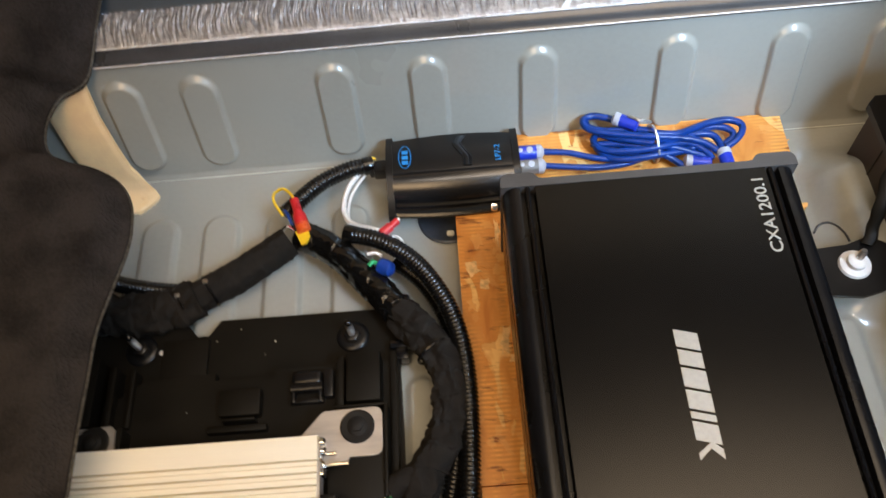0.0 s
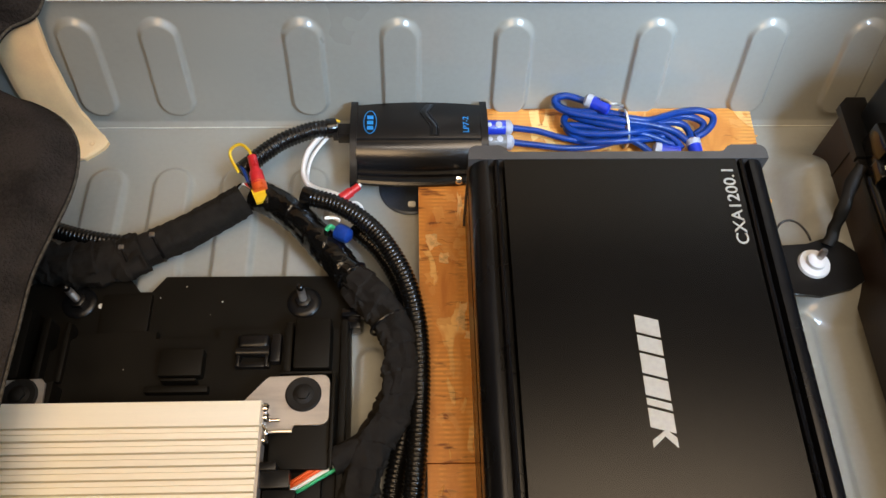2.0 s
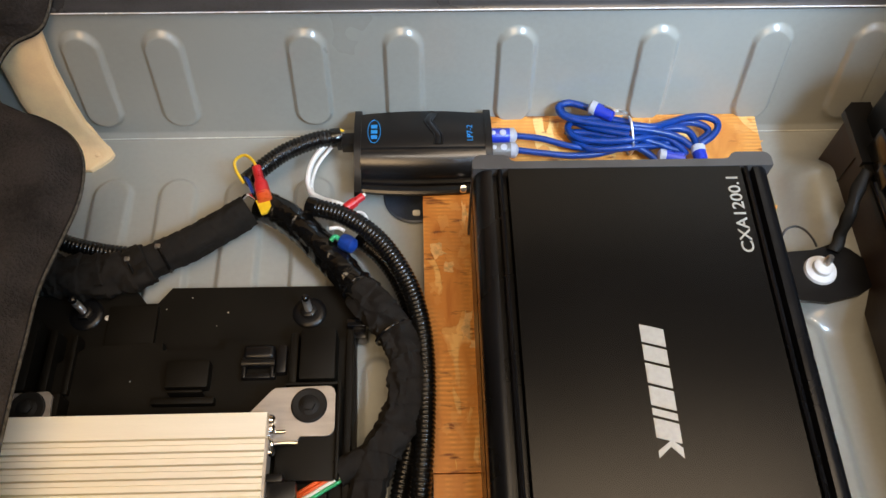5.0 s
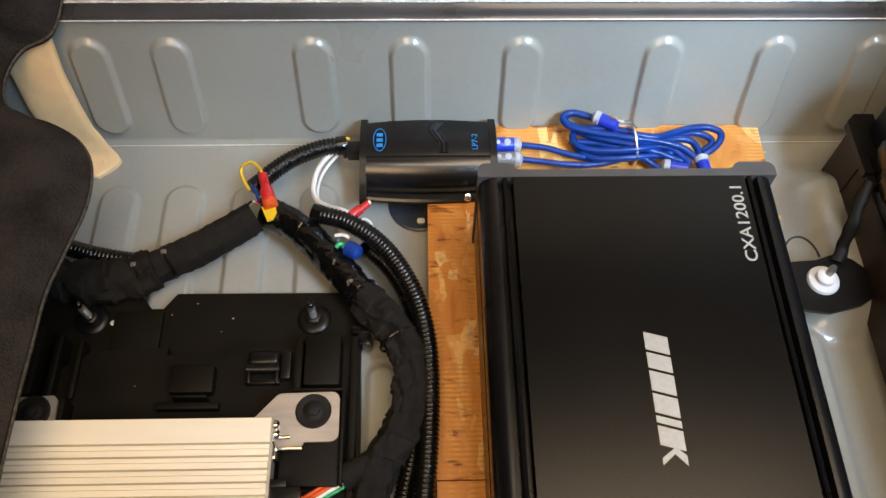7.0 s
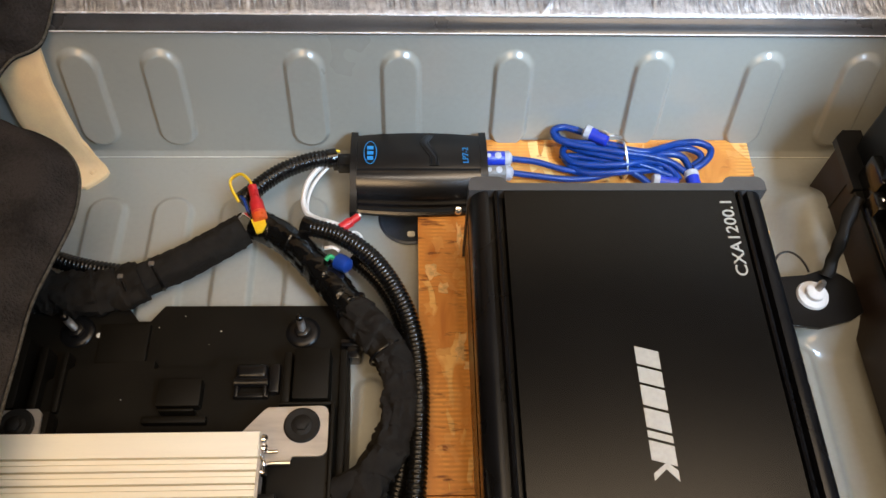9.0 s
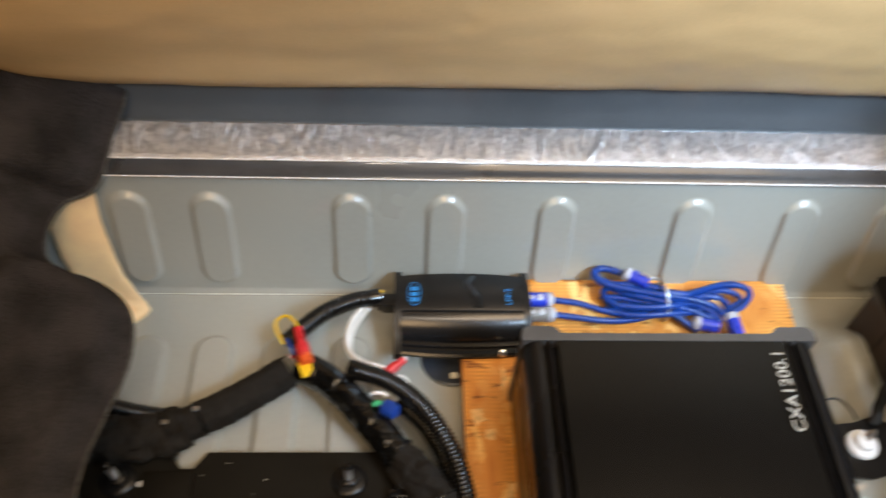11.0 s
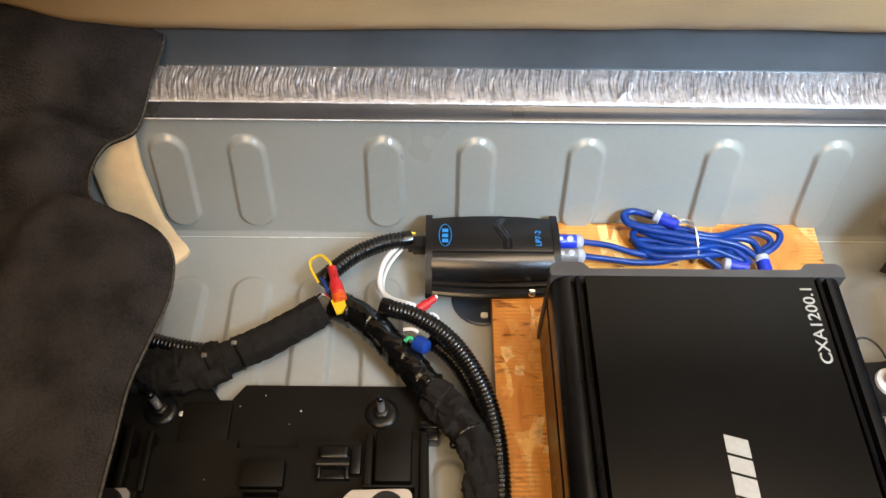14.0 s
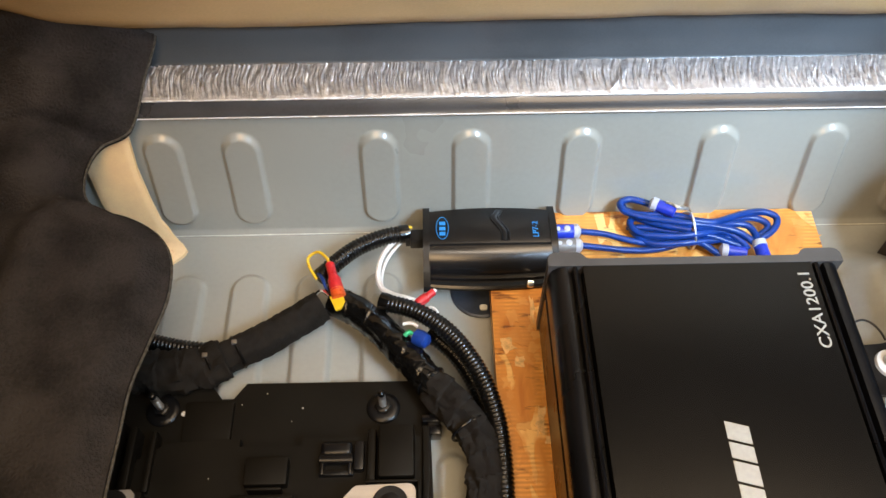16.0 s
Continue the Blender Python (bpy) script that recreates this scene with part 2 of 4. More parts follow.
def prism(outline, z0, z1, bevel=0.001, seg=2, m=None):
    """An outline in x, y drawn up from z0 to z1, with rounded edges; m places it."""
    bm = bmesh.new()
    lo = [bm.verts.new((x, y, z0)) for x, y in outline]
    hi = [bm.verts.new((x, y, z1)) for x, y in outline]
    k = len(outline)
    bm.faces.new(lo[::-1])
    bm.faces.new(hi)
    for i in range(k):
        bm.faces.new((lo[i], lo[(i + 1) % k], hi[(i + 1) % k], hi[i]))
    if bevel:
        top = [e for e in bm.edges if e.calc_face_angle(0) > 0.35]
        bmesh.ops.bevel(bm, geom=top, offset=bevel, segments=seg, profile=0.6, affect="EDGES")
    if m is not None:
        bmesh.ops.transform(bm, matrix=m, verts=bm.verts)
    return bm


def rounded(x0, x1, y0, y1, r, n=5):
    pts = []
    for cx, cy, a in ((x1 - r, y1 - r, 0), (x0 + r, y1 - r, 90), (x0 + r, y0 + r, 180), (x1 - r, y0 + r, 270)):
        pts += [(cx + r * math.cos(radians(a + 90 * i / n)), cy + r * math.sin(radians(a + 90 * i / n))) for i in range(n + 1)]
    return pts


def lathe(profile, at, direction=(0, 0, 1), n=28):
    """A profile of (radius, height) turned round an axis through at."""
    bm = bmesh.new()
    rings = []
    for r, h in profile:
        rings.append([bm.verts.new((r * math.cos(2 * math.pi * i / n), r * math.sin(2 * math.pi * i / n), h)) for i in range(n)])
    for a, b in zip(rings, rings[1:]):
        for i in range(n):
            bm.faces.new((a[i], a[(i + 1) % n], b[(i + 1) % n], b[i]))
    bm.faces.new(rings[0][::-1])
    bm.faces.new(rings[-1])
    turn = Vector(direction).to_track_quat("Z", "Y").to_matrix().to_4x4()
    bmesh.ops.transform(bm, matrix=Matrix.Translation(at) @ turn, verts=bm.verts)
    return bm


def spline(points, step):
    """Even steps along a smooth curve through the points."""
    p = [Vector(q) for q in points]
    p = [2 * p[0] - p[1], *p, 2 * p[-1] - p[-2]]
    dense = []
    for a, b, c, d in zip(p, p[1:], p[2:], p[3:]):
        for i in range(24):
            t = i / 24
            dense.append(0.5 * (2 * b + (c - a) * t + (2 * a - 5 * b + 4 * c - d) * t * t + (3 * b - a - 3 * c + d) * t ** 3))
    dense.append(p[-2])
    length = [0.0]
    for a, b in zip(dense, dense[1:]):
        length.append(length[-1] + (b - a).length)
    count = max(2, round(length[-1] / step))
    out, j = [], 0
    for i in range(count + 1):
        s = length[-1] * i / count
        while j < len(length) - 2 and length[j + 1] < s:
            j += 1
        span = max(1e-9, length[j + 1] - length[j])
        out.append(dense[j].lerp(dense[j + 1], min(1, (s - length[j]) / span)))
    return out, length[-1]


def tube(points, radius, step=0.003, sides=14, shape=None, flat=1.0):
    """A tube along a curve; shape(s, angle) gives a factor on its radius."""
    path, total = spline(points, step)
    bm = bmesh.new()
    side = None
    rings = []
    for i, q in enumerate(path):
        along = (path[min(i + 1, len(path) - 1)] - path[max(i - 1, 0)]).normalized()
        if side is None:
            side = along.cross(Vector((0, 0, 1))).normalized()
        side = (side - along * side.dot(along)).normalized()
        up = side.cross(along)
        s = total * i / (len(path) - 1)
        ring = []
        for k in range(sides):
            a = 2 * math.pi * k / sides
            r = radius * (shape(s, a) if shape else 1)
            ring.append(bm.verts.new(q + side * (r * math.cos(a)) + up * (r * flat * math.sin(a))))
        rings.append(ring)
    for a, b in zip(rings, rings[1:]):
        for k in range(sides):
            bm.faces.new((a[k], a[(k + 1) % sides], b[(k + 1) % sides], b[k]))
    bm.faces.new(rings[0][::-1])
    bm.faces.new(rings[-1])
    return bm


def corrugated(s, a):
    """Rings about 3.2 mm apart, with flat crests."""
    w = math.cos(2 * math.pi * s / 0.0032)
    return 1 + 0.085 * max(-0.7, min(0.7, 1.6 * w)) / 0.7


def wrapped(seed, amount=0.10, lap=0.011, k=1.0):
    """Tape wound slantwise, with laps and sharp creases."""
    def shape(s, a):
        s = s * k
        turn = (s / lap + a / (2 * math.pi)) % 1.0
        c, d = math.cos(a), math.sin(a)
        crease = 1 - 2.6 * abs(noise.noise(Vector((s * 75 + 0.6 * c + seed, 1.5 * c, 1.5 * d))))
        fine = 1 - 2.4 * abs(noise.noise(Vector((s * 210 + seed, 2.6 * c + s * 40, 2.6 * d))))
        swell = noise.noise(Vector((s * 28 + seed, c, d)))
        slant = noise.noise(Vector((s * 62 + 0.9 * d + seed, 1.1 * c + s * 22, 1.1 * d - s * 14)))
        cut = noise.noise(Vector((s * 120 - 0.8 * c + seed, 1.4 * c - s * 30, 1.4 * d)))
        fine -= 1.2 * math.exp(-(slant / 0.07) ** 2) + 0.45 * math.exp(-(cut / 0.10) ** 2)
        return 1 + amount * (0.35 * (turn - 0.5) + 0.42 * crease + 0.22 * fine + 0.9 * swell)
    return shape


def grid(name, nu, nv, place, material, parent=None, label="", sharp=70):
    """A sheet of nu by nv points from place(u, v), u and v from 0 to 1."""
    verts = [place(i / (nu - 1), j / (nv - 1)) for j in range(nv) for i in range(nu)]
    faces = [(j * nu + i, j * nu + i + 1, (j + 1) * nu + i + 1, (j + 1) * nu + i) for j in range(nv - 1) for i in range(nu - 1)]
    return raw(name, verts, faces, material, parent, label, sharp)


def slab(name, nu, nv, top, bottom, material, parent=None, label="", sharp=50):
    """A closed sheet between two surfaces."""
    a = [top(i / (nu - 1), j / (nv - 1)) for j in range(nv) for i in range(nu)]
    b = [bottom(i / (nu - 1), j / (nv - 1)) for j in range(nv) for i in range(nu)]
    k = nu * nv
    faces = []
    for j in range(nv - 1):
        for i in range(nu - 1):
            q = (j * nu + i, j * nu + i + 1, (j + 1) * nu + i + 1, (j + 1) * nu + i)
            faces += [q, tuple(k + c for c in q[::-1])]
    rim = [i for i in range(nu)] + [j * nu + nu - 1 for j in range(1, nv)] + [(nv - 1) * nu + i for i in range(nu - 2, -1, -1)] + [j * nu for j in range(nv - 2, 0, -1)]
    for c, d in zip(rim, rim[1:] + rim[:1]):
        faces.append((d, c, k + c, k + d))
    return raw(name, a + b, faces, material, parent, label, sharp)


def sweep_x(name, profile, x0, x1, material, parent=None, label="", sharp=50, n=2):
    """A profile of (y, z) drawn along x."""
    verts, faces, k = [], [], len(profile)
    for i in range(n):
        x = x0 + (x1 - x0) * i / (n - 1)
        verts += [(x, y, z) for y, z in profile]
    for i in range(n - 1):
        for j in range(k - 1):
            faces.append((i * k + j, i * k + j + 1, (i + 1) * k + j + 1, (i + 1) * k + j))
    return raw(name, verts, faces, material, parent, label, sharp)


def words(name, text, m, height, material, parent, depth=0.0003, label="", stretch=1.0, bold=0.0):
    """Lettering in the built-in font as a mesh; the baseline starts at m."""
    curve = bpy.data.curves.new("words", "FONT")
    curve.body, curve.size, curve.extrude, curve.offset = text, height / 0.72, depth, bold
    tmp = new("words", curve)
    bpy.context.view_layer.update()
    me = bpy.data.meshes.new_from_object(tmp.evaluated_get(bpy.context.evaluated_depsgraph_get()))
    bpy.data.objects.remove(tmp)
    me.transform(m @ Matrix.Diagonal((stretch, 1, 1, 1)))
    me.name = name
    me.materials.clear()
    me.materials.append(material)
    return tagged(finish(new(name, me), parent), label=label)


def smooth(a, b, x):
    t = max(0.0, min(1.0, (x - a) / (b - a)))
    return t * t * (3 - 2 * t)


def rib(dx, y, y0, y1, half, soft):
    """How far inside a long round-ended bead a point is, from 0 to 1."""
    cy = max(y0 + half, min(y1 - half, y))
    d = math.hypot(dx, y - cy)
    return 1 - smooth(half - soft, half, d)


# ---- the boot: floor, walls ----
def floor_height(x, y):
    z = 0.0
    for c in (-0.297, -0.243, -0.190, -0.136, -0.080):
        if abs(x - c) < 0.02:
            z = max(z, 0.0048 * rib(x - c, y, 0.15, 0.408, 0.0170, 0.0042))
    z = max(z, 0.004 * rib(x + 0.026, y, -0.10, 0.249, 0.014, 0.007))
    z = max(z, 0.006 * rib(x - 0.292, y, -0.25, 0.272, 0.016, 0.009))
    z += 0.030 * smooth(0.285, 0.330, x) * smooth(0.255, 0.290, y) * (1 - smooth(0.385, 0.430, y))
    z += 0.003 * rib(x - 0.312, y, 0.335, 0.400, 0.016, 0.014)
    z -= 0.0025 * rib(math.hypot(x - 0.002, y - 0.388), 0, -0.027, 0.027, 0.027, 0.003)
    return z + 0.0004 * noise.noise(Vector((x * 9, y * 9, 0)))


X0, X1, Y0, YW = -0.36, 0.56, -0.32, 0.4515
floor = grid("floor", 620, 420, lambda u, v: (X0 + (X1 - X0) * u, Y0 + (YW - Y0) * v, floor_height(X0 + (X1 - X0) * u, Y0 + (YW - Y0) * v)), PAINT)
tagged(floor, "grey painted sheet-metal boot floor with pressed beads", "floor", kind="structure")

RIBS = (-0.320, -0.2525, -0.1895, -0.080, -0.005, 0.084, 0.195, 0.284, 0.362, 0.44)


def wall_place(u, v):
    x = X0 + (X1 - X0) * u
    z = 0.1185 * v
    y = YW + 0.22 * z
    out = 0.0
    for c in RIBS:
        if abs(x - c) < 0.02:
            out = max(out, rib(x - c, z, 0.011, 0.1045, 0.0164, 0.0040 + 0.0035 * smooth(0.085, 0.1, z)))
    out = 0.0040 * out + 0.0004 * noise.noise(Vector((x * 8, z * 8, 3)))
    y -= 0.004 * (1 - smooth(0, 0.006, z)) * 0.8
    return (x, y - out * 0.977, z + out * 0.215)


wall = grid("wall_north", 900, 130, wall_place, PAINT)
tagged(wall, "grey painted boot wall with a row of pressed upright beads", "wall", kind="structure")
seam = part("seam_sealer", tube([(X0, 0.4495, 0.0005), (-0.1, 0.4497, 0.0008), (0.2, 0.4497, 0.0008), (X1, 0.4495, 0.0005)], 0.0010, 0.01, 8), SEALER)
tagged(seam, "pale bead of seam sealer between boot floor and wall", "seam sealer", kind="structure")

lip = sweep_x("lip_trim", [(0.4765, 0.1165), (0.4750, 0.1178), (0.4752, 0.1198), (0.4770, 0.1210), (0.4800, 0.1213), (0.4845, 0.1226), (0.4880, 0.1250), (0.4885, 0.1230), (0.4800, 0.1100)], X0, X1, LIP, n=2)
tagged(lip, "dark grey rolled metal lip along the boot wall", "trim", kind="structure")


# a thin near-white tube draws the bright line along the lip
bead = part("lip_bead", tube([(X0, 0.4748, 0.1190), (-0.1, 0.4748, 0.1192), (0.2, 0.4748, 0.1195), (X1, 0.4748, 0.1195)], 0.0006, 0.004, 8), BRIGHT_EDGE)
tagged(bead, "thin bright edge along the rolled lip", "trim", kind="structure")


def foil_place(u, v):
    x = X0 + (X1 - X0) * u
    w = v
    y, z = 0.4876 + 0.0294 * w, 0.1256 + 0.0085 * w
    lean = 0.004 * math.sin(3.0 * w) + 0.002 * noise.noise(Vector((x * 60, w * 2, 5)))
    a = noise.noise(Vector(((x + lean) * 640, w * 1.4, 0)))
    b = noise.noise(Vector(((x + lean) * 1300, w * 3.0, 7)))
    h = (0.0015 * (1 - abs(a) * 2.2) + 0.0006 * b) * (0.35 + 0.65 * smooth(0.10, 0.42, w))
    h *= smooth(0.0, 0.09, w)
    fold = abs((x - 0.112) - 0.022 * (w - 0.45)) / 0.0035
    if fold < 1:
        h += 0.0022 * (1 - fold) * smooth(0.02, 0.2, w) * (1 - smooth(0.55, 0.8, w))
    y += 0.0009 * noise.noise(Vector((x * 60, 0, 9))) * (1 if w < 0.05 or w > 0.95 else 0.3)
    if w == 0:
        z -= 0.0005
    return (x, y, z + h)


foil = grid("foil_tape", 1700, 15, foil_place, FOIL, sharp=80)
tagged(foil, "crinkled silver foil tape stuck along the lip", "foil tape", kind="structure")
# the same near-white material draws the bright lower line of the foil
rim = part("foil_edge", tube([(X0 + (X1 - X0) * i / 60, 0.4872 + 0.0007 * noise.noise(Vector((i * 0.9, 0, 9))), 0.1259) for i in range(61)], 0.0007, 0.003, 6, lambda s, a: 1 + 0.4 * noise.noise(Vector((s * 200, a, 1)))), BRIGHT_EDGE)
tagged(rim, "bright lower edge of the foil tape", "foil tape", kind="structure")
panel = sweep_x("panel_trim", [(0.5160, 0.1318), (0.5190, 0.1335), (0.5202, 0.1365), (0.5212, 0.150), (0.5222, 0.172), (0.5230, 0.215)], X0, X1, PAINT_BLUE)
tagged(panel, "smooth blue-grey painted panel above the foil tape", "trim", kind="structure")

# plain sides that close the boot
tagged(part("wall_west", box(-0.372, -0.360, Y0, 0.53, -0.012, 0.085, 0.003), PAINT), "plain grey side wall added to close the boot", "wall", kind="structure")
# unseen; set tall and close in to shade the floor right of the amplifier
tagged(part("wall_east_blocker", box(0.428, 0.440, Y0, 0.53, -0.012, 0.36, 0.003), PAINT), "plain grey side wall added to close the boot", "wall", kind="structure")
tagged(part("wall_south", box(-0.372, 0.572, Y0 - 0.012, Y0, -0.01, 0.12, 0.003), PAINT), "plain grey rear boot sill", "wall", kind="structure")

# plain walls that close the place
GX0, GX1, GY0, GY1, GZ0, GZ1 = -1.25, 1.25, -1.15, 1.15, -0.012, 1.8
for nm, b in (("wall_1", (GX0 - 0.1, GX0, GY0, GY1, GZ0, GZ1)), ("wall_2", (GX1, GX1 + 0.1, GY0, GY1, GZ0, GZ1)),
              ("wall_3", (GX0, GX1, GY1, GY1 + 0.1, GZ0, GZ1)), ("wall_4", (GX0, GX1, GY0 - 0.1, GY0, GZ0, GZ1))):
    tagged(part(nm, box(*b, 0), GARAGE), "plain grey-beige wall that closes the place", "wall", kind="structure")
tagged(part("ceiling", box(GX0, GX1, GY0, GY1, GZ1, GZ1 + 0.1, 0), GARAGE), "plain grey-beige ceiling", "ceiling", kind="structure")
tagged(part("ground", box(GX0, GX1, GY0, GY1, GZ0 - 0.1, GZ0, 0), CONCRETE), "plain grey floor round the boot", "floor", kind="structure")


# ---- tan seat back above the panel ----
def seat_back():
    t = thing("seat_back", (0.1, 0.53, 0.18), "tan vinyl seat back with soft wrinkles and a rolled lower edge", "seat back")

    def edge(x):
        return 0.1745 + 0.020 * smooth(-0.285, -0.372, x) + 0.003 * smooth(0.1, 0.5, x) + 0.0015 * math.sin(9 * x)

    def front(u, v):
        x = -0.47 + 1.10 * u
        z = edge(x) + 0.30 * v
        y = 0.512 - 0.032 * math.sin(min(1, v * 2.4) * math.pi / 2) + 0.02 * v
        y += 0.004 * noise.noise(Vector((x * 5, z * 16, 2))) + 0.0012 * noise.noise(Vector((x * 26, z * 60, 4)))
        y += 0.0030 * math.exp(-((x + 0.004 - 0.12 * (v - 0.2)) / 0.0022) ** 2) * smooth(0.16, 0.24, v)
        if v < 0.03:
            y += 0.005 * (1 - v / 0.03)
        return (x, y, z)

    slab("cover", 150, 60, front, lambda u, v: (-0.47 + 1.10 * u, 0.56 + 0.03 * v, edge(-0.47 + 1.10 * u) + 0.30 * v), TAN, t)
    up = 0.018
    lens = [(-0.306, 0.2225), (-0.318, 0.2180), (-0.338, 0.2150), (-0.370, 0.2140), (-0.440, 0.2180), (-0.440, 0.2540), (-0.380, 0.2500), (-0.340, 0.2400), (-0.318, 0.2300)]
    part("opening", prism([(x, z + up) for x, z in lens], -0.002, 0.008, 0.001, 1, Matrix.Translation((0, 0.4965, 0)) @ Matrix.Rotation(radians(90), 4, "X")), TRAY, t, "dark slit-shaped opening")
    low = [(-0.304, 0.4890, 0.2235 + up), (-0.318, 0.4890, 0.2165 + up), (-0.338, 0.4885, 0.2125 + up), (-0.370, 0.4885, 0.2110 + up), (-0.440, 0.4885, 0.2150 + up)]
    part("opening_rim", tube(low, 0.0030, 0.004, 10), CREAM, t, "cream rim under the opening")
    return t


seat_back()


# ---- black felt lining ----
def felt_lining():
    t = thing("felt_lining", (-0.30, 0.30, 0.0), "black felt boot lining folded up, with a wavy cut edge", "carpet")
    edge = [(-0.2480, 0.5320, 0.163), (-0.2475, 0.5150, 0.158), (-0.2589, 0.5020, 0.136), (-0.2669, 0.4644, 0.120), (-0.2910, 0.4557, 0.110), (-0.2969, 0.4322, 0.110),
            (-0.2926, 0.4076, 0.110), (-0.2787, 0.3932, 0.110), (-0.2551, 0.3851, 0.110), (-0.2337, 0.3712, 0.110), (-0.2214, 0.3530, 0.110), (-0.2172, 0.3316, 0.110),
            (-0.2177, 0.3113, 0.110), (-0.2241, 0.2803, 0.110), (-0.2295, 0.2514, 0.110), (-0.2300, 0.2182, 0.110), (-0.2305, 0.1829, 0.110), (-0.2305, 0.1272, 0.108),
            (-0.2292, 0.0416, 0.102), (-0.2288, -0.1078, 0.090)]
    line, total = spline(edge, 0.003)
    n = len(line)

    def sheet(u, v, drop):
        q = line[min(n - 1, round(u * (n - 1)))]
        x = q.x + (-0.355 - 0.10 - q.x) * v
        y = q.y
        d = q.x - x
        roll = 1 - smooth(0, 0.022, d)
        z = q.z + 0.016 * (1 - roll) + 0.002 * roll + 0.11 * max(0, d - 0.03) * (0.6 + 0.4 * math.sin(q.y * 14 + 1))
        z += 0.010 * noise.noise(Vector((x * 11, y * 7, 1))) * smooth(0.01, 0.06, d)
        z += 0.0035 * noise.noise(Vector((x * 34, y * 22, 6))) * smooth(0.0, 0.03, d)
        z += 0.010 * smooth(0.38, 0.42, y) * smooth(0.0, 0.05, d)
        z -= 0.012 * math.exp(-((y - 0.385 + 0.25 * (x + 0.3)) / 0.014) ** 2) * smooth(0.02, 0.07, d)
        z += 0.013 * math.exp(-((x + 0.300 + 0.022 * math.sin(8 * y)) / 0.017) ** 2) * smooth(0.02, 0.06, d)
        z -= 0.012 * math.exp(-((x + 0.340 - 0.02 * math.sin(7 * y + 1)) / 0.020) ** 2) * smooth(0.03, 0.08, d)
        z += 0.006 * math.exp(-((y - 0.475 + 0.3 * (x + 0.3)) / 0.010) ** 2) * smooth(0.02, 0.05, d)
        return (x, y, z - drop)

    slab("felt", n, 60, lambda u, v: sheet(u, v ** 1.6, 0), lambda u, v: sheet(u, v ** 1.6, 0.006), CARPET, t, sharp=80)
    rim = [Vector(sheet(i / (n - 1), 0, 0.0028)) + Vector((0.0004, 0, 0)) for i in range(0, n, 2)]
    part("cut_edge", tube(rim, 0.0011, 0.0015, 6, lambda s, a: 1 + 0.3 * noise.noise(Vector((s * 700, a, 3)))), FELT_EDGE, t, "grey frayed cut edge")
    return t


felt_lining()


# ---- cream strip in the corner ----
def corner_strip():
    t = thing("corner_strip", (-0.265, 0.44, 0.0), "cream plastic strip running down the boot wall to the floor", "trim strip")
    # (y, z, west edge, east edge) from the top down the wall, round the bend and out over the floor
    rows = [(0.4722, 0.127, -0.320, -0.272), (0.4690, 0.112, -0.318, -0.2715), (0.4620, 0.080, -0.312, -0.2725), (0.4550, 0.048, -0.310, -0.2695), (0.4500, 0.026, -0.305, -0.2660),
            (0.4470, 0.014, -0.302, -0.2590), (0.4430, 0.0068, -0.300, -0.2510), (0.4385, 0.0048, -0.298, -0.2480), (0.4330, 0.0046, -0.292, -0.2505), (0.4270, 0.0046, -0.284, -0.2570), (0.4215, 0.0046, -0.272, -0.2640)]
    span = [0.0]
    for q, r in zip(rows, rows[1:]):
        span.append(span[-1] + math.hypot(r[0] - q[0], r[1] - q[1]))

    def sheet(u, v, drop):
        y, z, xl, xr = (float(np.interp(v * span[-1], span, [r[k] for r in rows])) for k in range(4))
        edge = 0.0012 * (1 - smooth(0, 0.10, min(u, 1 - u)))
        tilt = smooth(0.72, 0.88, v)
        return (xl + (xr - xl) * u, y - 0.006 + (drop + edge) * (1 - tilt), z - (drop + edge) * tilt)

    slab("strip", 24, 60, lambda u, v: sheet(u, v, 0), lambda u, v: sheet(u, v, 0.0035), CREAM, t)
    part("rivet", lathe([(0.0022, 0), (0.0022, 0.0012), (0.001, 0.0018)], (-0.2610, 0.4300, 0.0042), (0, 0, 1), 14), CREAM, t, "small cream rivet")


corner_strip()


# ---- board under the amplifier ----
def flake_material():
    """Wood flakes of many tones, told apart piece by piece."""
    m = WOOD.copy()
    m.name = "wood_flake"
    n, l = m.node_tree.nodes, m.node_tree.links
    b = n["Principled BSDF"]
    info, ramp, mix = n.new("ShaderNodeObjectInfo"), n.new("ShaderNodeValToRGB"), n.new("ShaderNodeMix")
    e = ramp.color_ramp.elements
    e[0].color, e[1].color = (0.58, 0.22, 0.042, 1), (0.88, 0.50, 0.17, 1)
    l.new(info.outputs["Random"], ramp.inputs["Fac"])
    mix.data_type = "RGBA"
    mix.inputs["Factor"].default_value = 0.45
    l.new(b.inputs["Base Color"].links[0].from_socket, mix.inputs["A"])
    l.new(ramp.outputs["Color"], mix.inputs["B"])
    l.new(mix.outputs["Result"], b.inputs["Base Color"])
    return m


FLAKE = flake_material()
PALE = mat("pale_splinter", (0.74, 0.46, 0.20), 0.6, var=0.3, scale=200, fine=900, bump=0.4)


def board(outline, label):
    return tagged(part("wooden_board", prism(outline, 0.001, 0.018, 0.0008, 2), WOOD), label, "board", "boards under the amplifier")


